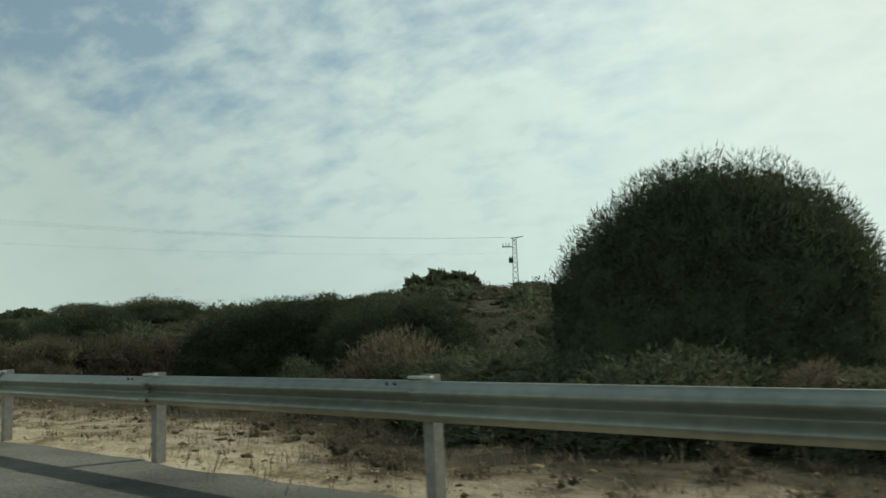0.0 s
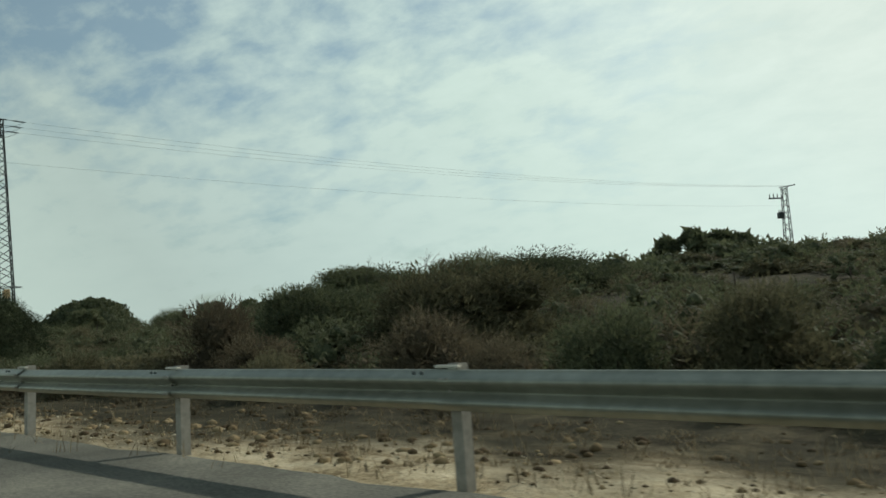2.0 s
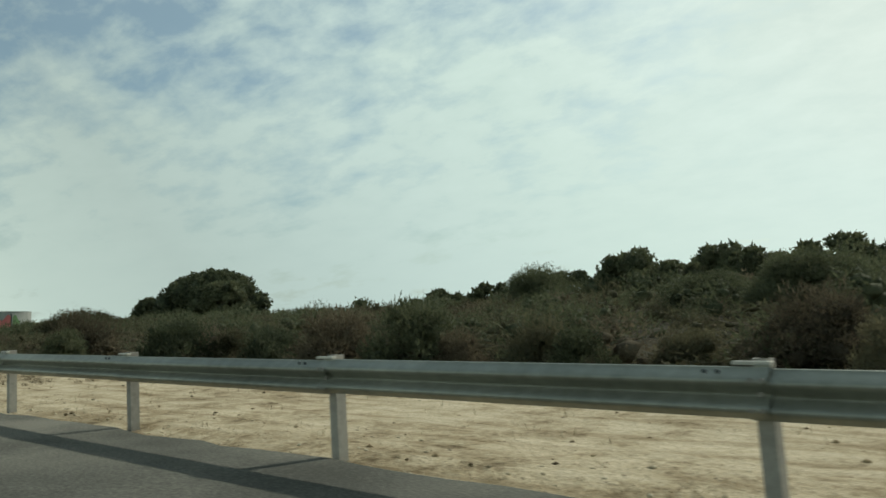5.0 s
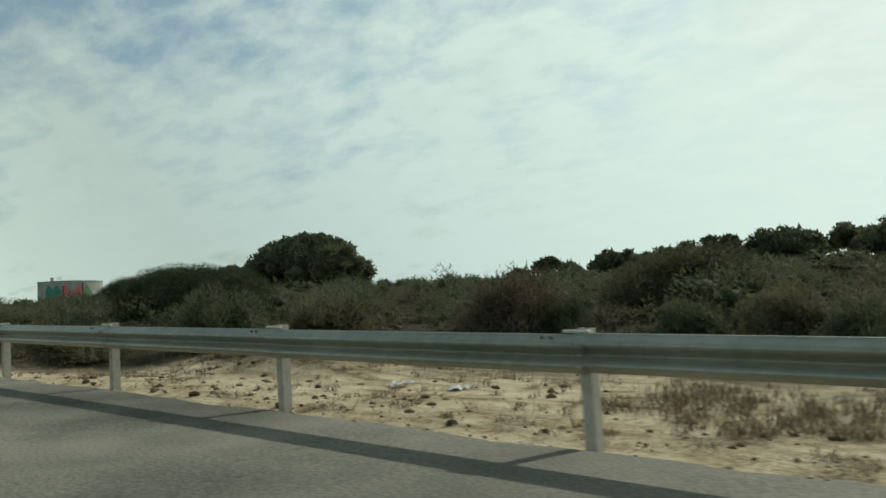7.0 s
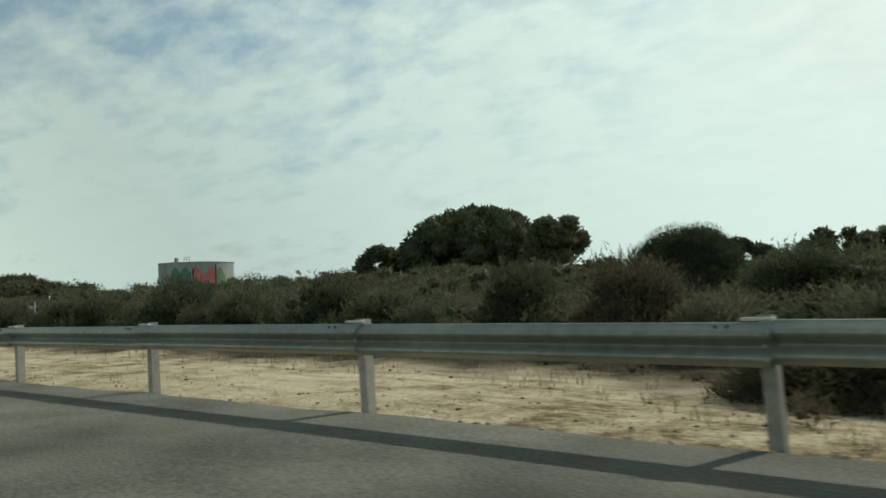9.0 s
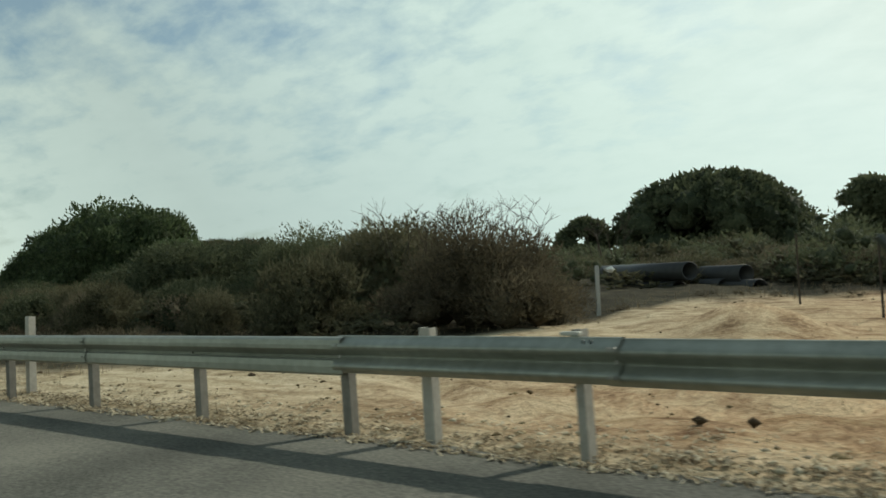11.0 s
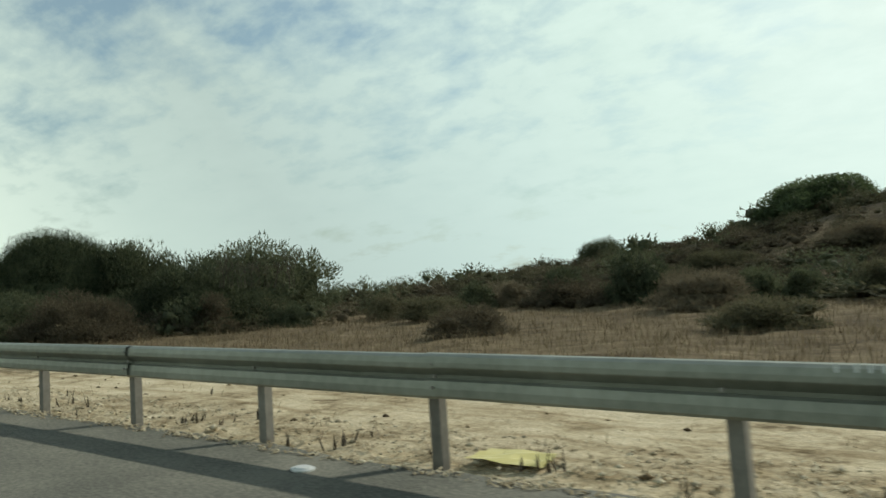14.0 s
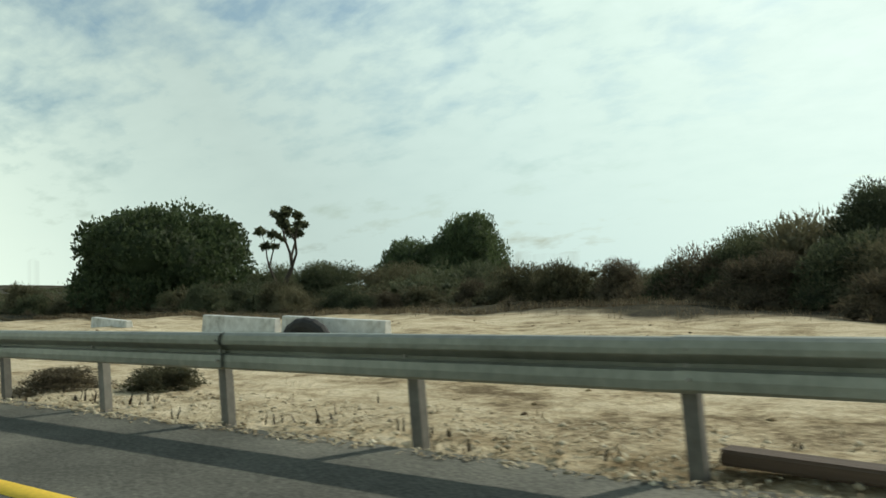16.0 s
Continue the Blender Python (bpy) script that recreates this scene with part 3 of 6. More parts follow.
rail_a = rail_segment_a()
rail_a.matrix_world = on_grade(A_FIRST - 2 * A_STEP, 0)
for k in range(-1, 67):
    last = copy_thing(rail_a, on_grade(A_FIRST + k * A_STEP, 0.012 * math.sin(k * 1.7), 0.006 * math.sin(k * 2.3) - 0.08 * min(1.0, max(0.0, (k - 50) / 14))))
last.scale.x = 0.63
for ob in last.children:
    if ob.name.split(".")[0] in ("post", "spacer", "top_bracket"):
        ob.location.x = -0.48
rail_b = rail_segment_b()
rail_b.matrix_world = on_grade(216.02, 0.004)
copy_thing(rail_b, on_grade(220.0, 0.008))
for k in range(105, 172, 2):
    ob = copy_thing(rail_b, on_grade(12.115 + k * B_STEP, 0.008 * math.sin(k * 1.3), 0.004 * math.sin(k * 0.9)))
    for i, post in enumerate(c for c in ob.children if c.name.split(".")[0] == "post"):
        post.location.x = -POST_SHIFT.get(k + i, 0.05 * math.sin((k + i) * 2.6))

M_CHALK = material("white_spray_paint", ((0.3, (0.50, 0.51, 0.48)), (0.7, (0.66, 0.67, 0.64))), scale=30, rough=0.8)


def paint_mark(s, z, wide, high, y=-0.0385):
    bm = bmesh.new()
    box(bm, (-wide / 2, y - 0.002, z - high / 2), (wide / 2, y, z + high / 2))
    ob = part("paint_mark", bm, M_CHALK)
    ob.matrix_world = on_grade(s, 0.0)
    return tagged(ob, "white spray-painted mark on the guardrail beam", "paint mark", "sprayed marks")


for s, z, wide, high in ((272.70, 0.742, 0.016, 0.075), (272.65, 0.728, 0.05, 0.014), (272.61, 0.735, 0.016, 0.095), (272.55, 0.735, 0.016, 0.09), (272.49, 0.735, 0.016, 0.09), (272.42, 0.735, 0.016, 0.09), (272.37, 0.735, 0.016, 0.09), (272.27, 0.735, 0.016, 0.09), (272.26, 0.776, 0.09, 0.014)):
    paint_mark(s, z, wide, high)

# ---- vegetation ----


def lobes_mesh(name, lobes, leaves, size, mat, parent, seed, spike=0.0, fill=0.86, down=-0.25, core_detail=2, noise_amp=0.16, jag=0.11, core=None):
    """A crown: uneven inner masses closed off by thousands of small leaves or twiglets standing out of them."""
    rng = np.random.default_rng(seed)
    verts, faces, base = [], [], 0
    balls = []
    for detail in (max(1, core_detail - 1), core_detail):
        g = bmesh.new()
        bmesh.ops.create_icosphere(g, subdivisions=detail, radius=1.0)
        balls.append((np.array([v.co[:] for v in g.verts]), np.array([[v.index for v in f.verts] for f in g.faces])))
        g.free()
    lob = np.array(lobes, float)
    for k, (cx, cy, cz, rx, ry, rz) in enumerate(lob):
        unit, tris = balls[0 if cz < 0.21 else 1]
        r = fill * (core or (0.68 if fill < 0.8 else 0.88 if fill < 0.9 else 0.90)) * (1 + noise_amp * smooth_noise(unit[:, 0] * 5 + k, unit[:, 1] * 5 + unit[:, 2] * 4, 1.0))
        v = unit * (r * (1 + rng.normal(size=len(unit)) * jag))[:, None] * (rx, ry, rz) + (cx, cy, cz)
        v[:, 2] = np.maximum(v[:, 2], -0.02)
        verts.append(v)
        faces.append(tris + base)
        base += len(v)
    area = (lob[:, 3] * lob[:, 5])

    def spray(count, wide, long, r0, r1, power, mess, blunt):
        """Single leaves standing on the masses, between two depths."""
        nonlocal base
        pick = rng.choice(len(lob), count, p=area / area.sum())
        d = rng.normal(size=(count, 3))
        d /= np.linalg.norm(d, axis=1)[:, None]
        d[:, 2] = np.where(d[:, 2] < down, -d[:, 2], d[:, 2])
        L = lob[pick]
        lump = 1 + noise_amp * smooth_noise(d[:, 0] * 5 + pick, d[:, 1] * 5 + d[:, 2] * 4, 1.0)
        pos = L[:, :3] + d * L[:, 3:] * ((r0 + (r1 - r0) * rng.random(count) ** power) * lump)[:, None]
        ok = pos[:, 2] > 0.0
        for (cx, cy, cz, rx, ry, rz) in lob:
            ok &= (((pos - (cx, cy, cz)) / (rx, ry, rz)) ** 2).sum(1) > r0 * r0 * 0.85
        pos, d = pos[ok], d[ok]
        n = len(pos)
        out = d * 0.7 + np.array((0, 0, 0.35)) + rng.normal(size=(n, 3)) * mess
        out /= np.linalg.norm(out, axis=1)[:, None]
        side = np.cross(out, rng.normal(size=(n, 3)))
        side /= np.linalg.norm(side, axis=1)[:, None] + 1e-9
        sz = wide * (0.6 + 0.9 * rng.random(n))[:, None]
        if blunt:
            tip, mid = pos + out * sz * 1.5, pos + out * sz * 0.7
            v = np.stack([pos, mid + side * sz * 0.55, tip, mid - side * sz * 0.55], 1)
            i = np.arange(4 * n).reshape(n, 4)
            f = np.concatenate([i[:, (0, 1, 2)], i[:, (0, 2, 3)]])
        else:
            v = np.stack([pos - side * sz * 0.5, pos + side * sz * 0.5, pos + out * sz * long], 1)
            f = np.arange(3 * n).reshape(n, 3)
        verts.append(v.reshape(-1, 3))
        faces.append(f + base)
        base += len(v) * v.shape[1]

    spray(leaves // 3, size * (2.4 if fill < 0.9 else 5.0), 1.3, fill * (core or 0.66 if fill < 0.8 else 0.80 if fill < 0.9 else 0.90), fill * (1.08 if fill < 0.9 else 1.03), 1.0, 1.2, False)
    spray(leaves, size, spike, fill - 0.04, fill - 0.04 + min(1.1 - fill, 0.17 if fill > 0.8 else 0.4), 1.2 if fill > 0.9 else 0.9, 0.45, not spike)
    return raw_mesh(name, np.concatenate(verts), np.concatenate(faces), mat, parent)


def stems(name, parent, seed, count=7, height=0.6, spread=0.5, thick=0.03, mat=None):
    rng = random.Random(seed)
    bm = bmesh.new()
    for _ in range(count):
        a = rng.uniform(0, 2 * math.pi)
        p = Vector((0.02 * math.cos(a), 0.02 * math.sin(a), -0.05))
        d = Vector((math.cos(a) * spread, math.sin(a) * spread, 1)).normalized()
        r = thick
        for k in range(3):
            q = p + d * height / 3
            bar(bm, p, q, r, 5, r * 0.7)
            p, r = q, r * 0.7
            d = (d + Vector((rng.uniform(-0.4, 0.4), rng.uniform(-0.4, 0.4), rng.uniform(-0.1, 0.3)))).normalized()
    return part(name, bm, mat or M_BARK, parent)


def random_lobes(seed, count, flat=0.75, spread=0.55, low=0.3, skirt=7):
    rng = random.Random(seed)
    out = [(0, 0, 0.30, 0.66, 0.66, 0.60)]
    for k in range(skirt):
        a = 2 * math.pi * (k + rng.uniform(-0.3, 0.3)) / skirt
        r, w = rng.uniform(0.52, 0.68), rng.uniform(0.28, 0.38)
        out.append((r * math.cos(a), r * math.sin(a), rng.uniform(0.05, 0.2), w, w, w * rng.uniform(0.7, 1.0)))
    for _ in range(count):
        a, r = rng.uniform(0, 2 * math.pi), rng.uniform(0.25, 1) * spread
        w = rng.uniform(0.26, 0.44)
        out.append((r * math.cos(a), r * math.sin(a), rng.uniform(low, flat * (1.02 - 0.5 * r)), w, w, w * rng.uniform(0.7, 1.0)))
    return out


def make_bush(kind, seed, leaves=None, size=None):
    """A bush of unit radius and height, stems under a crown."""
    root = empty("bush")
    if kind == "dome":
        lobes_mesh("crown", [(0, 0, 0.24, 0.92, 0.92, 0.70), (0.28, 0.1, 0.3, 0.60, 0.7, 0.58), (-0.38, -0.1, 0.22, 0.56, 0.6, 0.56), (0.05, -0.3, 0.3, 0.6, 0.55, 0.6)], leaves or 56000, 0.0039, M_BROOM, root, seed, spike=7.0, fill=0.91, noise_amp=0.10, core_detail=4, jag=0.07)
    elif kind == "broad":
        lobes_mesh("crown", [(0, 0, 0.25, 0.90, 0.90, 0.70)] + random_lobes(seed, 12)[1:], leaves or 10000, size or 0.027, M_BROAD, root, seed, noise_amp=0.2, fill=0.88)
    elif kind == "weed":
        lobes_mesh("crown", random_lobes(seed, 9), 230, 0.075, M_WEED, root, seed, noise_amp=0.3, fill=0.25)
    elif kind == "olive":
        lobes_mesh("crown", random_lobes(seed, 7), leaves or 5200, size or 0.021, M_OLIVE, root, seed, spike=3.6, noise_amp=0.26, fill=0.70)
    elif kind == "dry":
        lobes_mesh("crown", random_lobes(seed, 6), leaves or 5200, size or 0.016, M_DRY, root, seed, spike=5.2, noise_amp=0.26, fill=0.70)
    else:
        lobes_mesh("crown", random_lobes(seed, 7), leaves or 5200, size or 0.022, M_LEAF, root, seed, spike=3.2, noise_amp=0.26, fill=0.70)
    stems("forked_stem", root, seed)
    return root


LABELS = {
    "dome": "rounded dark green broom bush with feathery twigs",
    "broad": "large dense green shrub with broad leaves",
    "weed": "fresh green broad-leaved weed at the foot of the rail",
    "olive": "olive-green wild scrub bush",
    "dry": "brown half-dry thorny scrub bush",
    "dark": "dark evergreen scrub bush",
}
BANK = {}


def bush(kind, s, lat, width, top, depth=None, seed=0, turn=None, sink=0.1, group="roadside scrub"):
    """One bush standing on the ground: width along the road, top over the road's level."""
    large = width > (7 if kind == "broad" else 4.8)
    key = (kind, seed % 3, large)
    base = float(hill(s, lat)) - sink
    m = stand(s, lat, base, (seed * 47) % 360 if turn is None else turn, (width / 2, (depth or width * 0.85) / 2, max(0.1, top - base)))
    if key not in BANK:
        BANK[key] = make_bush(kind, 11 + seed % 3 * 7 + len(kind), (26000 if kind == "broad" else 20000) if large and kind != "dome" else None, {"broad": 0.019, "dry": 0.0095}.get(kind, 0.0125) if large else None)
        BANK[key].matrix_world = m
        return tagged(BANK[key], LABELS[kind], "bush", group)
    ob = copy_thing(BANK[key], Matrix.Identity(4))
    ob.matrix_world = m
    return ob


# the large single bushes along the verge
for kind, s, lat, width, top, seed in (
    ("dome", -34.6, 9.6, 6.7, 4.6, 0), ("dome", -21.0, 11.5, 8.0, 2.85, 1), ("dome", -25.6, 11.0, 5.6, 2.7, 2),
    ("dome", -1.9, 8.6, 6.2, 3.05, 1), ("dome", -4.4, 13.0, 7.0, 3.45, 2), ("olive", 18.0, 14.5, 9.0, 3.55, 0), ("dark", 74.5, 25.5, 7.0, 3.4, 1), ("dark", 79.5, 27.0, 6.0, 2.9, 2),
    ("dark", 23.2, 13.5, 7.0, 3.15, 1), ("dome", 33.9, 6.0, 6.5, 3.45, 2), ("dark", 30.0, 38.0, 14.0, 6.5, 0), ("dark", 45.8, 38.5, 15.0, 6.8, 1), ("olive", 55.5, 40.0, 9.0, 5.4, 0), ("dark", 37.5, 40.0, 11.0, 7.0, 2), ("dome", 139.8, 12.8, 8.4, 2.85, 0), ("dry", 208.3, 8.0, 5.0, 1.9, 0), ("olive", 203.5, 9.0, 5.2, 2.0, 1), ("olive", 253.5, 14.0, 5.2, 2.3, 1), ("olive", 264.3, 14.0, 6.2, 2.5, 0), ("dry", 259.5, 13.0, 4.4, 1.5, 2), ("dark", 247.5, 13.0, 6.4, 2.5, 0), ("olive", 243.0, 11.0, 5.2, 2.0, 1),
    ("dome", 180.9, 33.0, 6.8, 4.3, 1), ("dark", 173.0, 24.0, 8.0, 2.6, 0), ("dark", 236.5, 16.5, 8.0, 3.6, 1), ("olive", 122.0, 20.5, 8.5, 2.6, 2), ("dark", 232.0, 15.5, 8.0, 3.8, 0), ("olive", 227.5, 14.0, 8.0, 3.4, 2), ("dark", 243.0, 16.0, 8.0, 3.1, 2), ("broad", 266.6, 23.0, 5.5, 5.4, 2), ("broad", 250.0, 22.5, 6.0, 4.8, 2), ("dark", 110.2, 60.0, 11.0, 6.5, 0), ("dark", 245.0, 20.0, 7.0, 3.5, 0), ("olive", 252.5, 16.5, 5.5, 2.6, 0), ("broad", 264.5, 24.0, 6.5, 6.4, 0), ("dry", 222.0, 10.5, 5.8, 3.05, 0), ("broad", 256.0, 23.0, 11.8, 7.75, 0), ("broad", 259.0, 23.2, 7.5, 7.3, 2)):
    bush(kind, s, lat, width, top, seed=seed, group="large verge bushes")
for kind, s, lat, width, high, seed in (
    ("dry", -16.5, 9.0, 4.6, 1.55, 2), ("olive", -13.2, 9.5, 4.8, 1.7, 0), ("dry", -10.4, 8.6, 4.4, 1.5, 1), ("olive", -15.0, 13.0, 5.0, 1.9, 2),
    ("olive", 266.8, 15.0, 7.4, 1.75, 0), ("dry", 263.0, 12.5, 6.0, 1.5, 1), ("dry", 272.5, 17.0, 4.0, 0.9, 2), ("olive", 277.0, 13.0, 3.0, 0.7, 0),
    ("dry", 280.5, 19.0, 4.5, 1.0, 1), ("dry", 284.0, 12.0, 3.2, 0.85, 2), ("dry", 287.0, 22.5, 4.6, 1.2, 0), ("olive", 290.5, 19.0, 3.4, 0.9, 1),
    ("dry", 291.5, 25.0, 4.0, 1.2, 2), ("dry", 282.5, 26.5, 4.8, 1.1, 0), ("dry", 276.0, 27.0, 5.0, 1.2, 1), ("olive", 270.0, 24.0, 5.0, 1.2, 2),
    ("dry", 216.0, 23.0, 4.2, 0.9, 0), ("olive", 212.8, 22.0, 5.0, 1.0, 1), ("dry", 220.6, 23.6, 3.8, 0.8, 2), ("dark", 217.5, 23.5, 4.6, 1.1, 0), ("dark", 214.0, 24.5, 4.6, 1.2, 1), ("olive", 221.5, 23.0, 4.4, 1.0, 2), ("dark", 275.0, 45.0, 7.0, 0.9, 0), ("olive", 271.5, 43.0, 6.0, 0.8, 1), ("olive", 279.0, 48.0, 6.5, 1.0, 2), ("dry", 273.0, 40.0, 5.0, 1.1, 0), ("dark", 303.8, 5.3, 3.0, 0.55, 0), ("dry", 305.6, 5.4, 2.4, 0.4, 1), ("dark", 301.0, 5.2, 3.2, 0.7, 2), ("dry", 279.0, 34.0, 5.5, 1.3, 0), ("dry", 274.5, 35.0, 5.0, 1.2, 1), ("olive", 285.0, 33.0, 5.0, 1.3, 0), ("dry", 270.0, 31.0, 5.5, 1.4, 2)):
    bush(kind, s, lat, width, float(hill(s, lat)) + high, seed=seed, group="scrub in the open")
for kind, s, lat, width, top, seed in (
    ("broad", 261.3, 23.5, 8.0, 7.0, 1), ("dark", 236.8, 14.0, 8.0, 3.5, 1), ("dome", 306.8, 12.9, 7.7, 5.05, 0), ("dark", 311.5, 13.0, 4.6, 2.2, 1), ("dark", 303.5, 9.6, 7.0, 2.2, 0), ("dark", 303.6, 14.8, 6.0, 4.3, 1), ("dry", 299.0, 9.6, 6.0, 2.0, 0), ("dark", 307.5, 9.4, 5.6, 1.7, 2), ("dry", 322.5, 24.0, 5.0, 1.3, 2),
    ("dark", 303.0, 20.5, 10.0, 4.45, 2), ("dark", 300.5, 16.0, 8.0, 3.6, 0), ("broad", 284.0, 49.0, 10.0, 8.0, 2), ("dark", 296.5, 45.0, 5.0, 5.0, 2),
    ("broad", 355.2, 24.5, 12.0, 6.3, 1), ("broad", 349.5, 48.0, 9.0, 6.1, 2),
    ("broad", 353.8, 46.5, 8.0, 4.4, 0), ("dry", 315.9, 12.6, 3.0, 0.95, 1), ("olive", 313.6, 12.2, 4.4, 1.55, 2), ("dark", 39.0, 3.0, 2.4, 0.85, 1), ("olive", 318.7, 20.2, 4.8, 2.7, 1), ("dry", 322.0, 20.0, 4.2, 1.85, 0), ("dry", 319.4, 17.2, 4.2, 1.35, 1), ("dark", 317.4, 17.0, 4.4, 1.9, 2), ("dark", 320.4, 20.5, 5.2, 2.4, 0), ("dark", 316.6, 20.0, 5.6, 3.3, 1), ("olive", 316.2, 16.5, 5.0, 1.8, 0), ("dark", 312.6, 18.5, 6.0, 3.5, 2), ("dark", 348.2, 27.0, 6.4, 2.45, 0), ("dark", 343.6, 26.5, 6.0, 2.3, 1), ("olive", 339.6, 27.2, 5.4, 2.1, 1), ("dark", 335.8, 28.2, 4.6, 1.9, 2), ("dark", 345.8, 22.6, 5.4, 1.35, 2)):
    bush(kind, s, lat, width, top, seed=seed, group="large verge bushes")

# ---- scrub along the verge: the nearest row bush by bush, the rest as one growth ----
rng = random.Random(5)
KINDS = ("dark", "olive", "dry", "dark", "olive", "dry", "dark", "olive")
KEEP_CLEAR = ((56.7, 16.0, 4.0), (231.2, 0.8, 2.0), (-34.5, 9.6, 4.2), (-1.9, 7.0, 4.6), (-5.4, 9.0, 4.6), (-22.5, 9.0, 5.5), (34.1, 6.0, 4.3), (307.5, 13.8, 4.5), (218.3, 16.5, 5.0), (222.0, 10.5, 2.5))


def clear(s, lat):
    return all((s - a) ** 2 + (lat - b) ** 2 > r * r for a, b, r in KEEP_CLEAR)


s_at = -60.0
count = 0
while s_at < 385 and count < 190:
    lat_at = float(scrub_edge(s_at)) + rng.uniform(0.3, 2.2)
    if 136 < s_at < 150:
        lat_at += 1.3
    w = rng.uniform(1.7, 3.6)
    h = w * rng.uniform(0.42, 0.62)
    if 129 < s_at < 169:
        w, h = rng.uniform(2.4, 4.0), rng.uniform(0.75, 1.15)
    if 22 < s_at < 46 or s_at < -31:
        h = rng.uniform(0.6, 0.95)
    if clear(s_at, lat_at):
        k = KINDS[rng.randrange(8)] if not 125 < s_at < 169 else ("dark", "dark", "olive")[rng.randrange(3)]
        bush(k, s_at, lat_at, w, float(hill(s_at, lat_at)) + h, seed=rng.randrange(100))
        count += 1
    s_at += w * rng.uniform(0.65, 0.95)

s_at = 28.5
while s_at < 39.5:
    full = 1.0 if s_at < 35.6 else 0.3  # past here only tufts on the open sand
    bush(("dark", "olive", "dark")[rng.randrange(3)], s_at, rng.uniform(0.85, 1.3), 2.0 * full, float(hill(s_at, 1.1)) + rng.uniform(0.45, 0.75) * full, seed=rng.randrange(100))
    s_at += rng.uniform(1.0, 1.5)
for a, b in ((-58, -30), (20, 39), (131, 169)):
    s_at = a
    while s_at < b:
        w = rng.uniform(2.6, 4.0)
        lat_at = rng.uniform(4.2, 5.6)
        if clear(s_at, lat_at):
            bush(("dark", "dark", "olive")[rng.randrange(3)], s_at, lat_at, w, float(hill(s_at, lat_at)) + rng.uniform(0.8, 1.25), seed=rng.randrange(100))
        s_at += w * rng.uniform(0.6, 0.8)


def growth(name, kind_mat, spots, label, leaves=260, size=0.055, spike=3.0, seed=3, detail=1, lumps=4, fill=0.72, core=0.45):
    """Many bushes grown together into one mass; each is (s, lat, width, height)."""
    made = [lobes_mesh("t", random_lobes(seed + j, lumps, skirt=5), leaves, size, kind_mat, None, seed + j, spike=spike, core_detail=detail, noise_amp=0.28, fill=fill, jag=0.30, core=core) for j in range(4)]
    forms = []
    for ob in made:
        v = np.empty(len(ob.data.vertices) * 3, dtype=np.float32)
        ob.data.vertices.foreach_get("co", v)
        fc = np.empty(len(ob.data.loops), dtype=np.int32)
        ob.data.loops.foreach_get("vertex_index", fc)
        forms.append((v.reshape(-1, 3).copy(), fc.reshape(-1, 3).copy()))
        me = ob.data
        bpy.data.objects.remove(ob)
        bpy.data.meshes.remove(me)
    vs, fs, base = [], [], 0
    rr = np.random.default_rng(seed)
    for s, lat, w, h in spots:
        v, f = forms[rr.integers(4)]
        a = rr.uniform(0, 2 * math.pi)
        c, n = math.cos(a), math.sin(a)
        x, y = v[:, 0] * c - v[:, 1] * n, v[:, 0] * n + v[:, 1] * c
        px, py = world_xy(s, lat)
        pz = float(datum(s, lat) + hill(s, lat)) - 0.1
        vs.append(np.stack([x * w / 2 + px, y * w / 2 + py, v[:, 2] * h + pz], -1))
        fs.append(f + base)
        base += len(v)
    return tagged(raw_mesh(name, np.concatenate(vs), np.concatenate(fs), kind_mat), label, "scrub", kind="stuff")


def spread(seed, first, last, gap, wide, tall, s0=-58, s1=390, keep=1.0):
    r = random.Random(seed)
    out = []
    lat = first
    while lat < last:
        step = gap * (1 + lat / 60)
        s = s0 + r.uniform(0, step)
        while s < s1 + lat:
            e = float(scrub_edge(s))
            l = max(e + 2.0, lat) + r.uniform(-0.5, 0.5) * step
            thin = (0.30 if l < 22 else 0.62) if (262 < s < 284 and l < 44) or (284 <= s < 297 and l < 31) else 1.0
            if l > max(e + 1.2, 6.5) and clear(s, l) and r.random() < keep * thin:
                k = 1 + min(l, 120) / 170
                w = r.uniform(*wide) * k * (1.0 if s < 325 or l < 40 else 0.55)
                out.append((s, l, w, w * r.uniform(*tall) * (0.7 if thin < 1 else 1.0)))
            s += step * r.uniform(0.7, 1.3)
        lat += step
    return out


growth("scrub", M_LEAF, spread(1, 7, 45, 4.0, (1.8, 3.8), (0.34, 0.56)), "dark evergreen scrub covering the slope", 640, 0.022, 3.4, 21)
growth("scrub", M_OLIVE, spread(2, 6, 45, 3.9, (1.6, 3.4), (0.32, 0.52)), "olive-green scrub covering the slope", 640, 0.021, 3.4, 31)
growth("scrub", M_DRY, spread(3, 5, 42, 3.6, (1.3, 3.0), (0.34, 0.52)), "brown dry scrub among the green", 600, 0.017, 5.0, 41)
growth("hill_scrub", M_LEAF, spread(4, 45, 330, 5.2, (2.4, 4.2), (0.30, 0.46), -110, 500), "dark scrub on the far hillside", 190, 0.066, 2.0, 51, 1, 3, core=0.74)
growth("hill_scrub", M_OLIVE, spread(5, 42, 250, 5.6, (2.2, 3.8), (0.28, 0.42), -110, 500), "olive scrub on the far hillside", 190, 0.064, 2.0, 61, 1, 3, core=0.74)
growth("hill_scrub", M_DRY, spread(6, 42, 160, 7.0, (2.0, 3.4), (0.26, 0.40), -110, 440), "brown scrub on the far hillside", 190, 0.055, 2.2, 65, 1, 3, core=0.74)
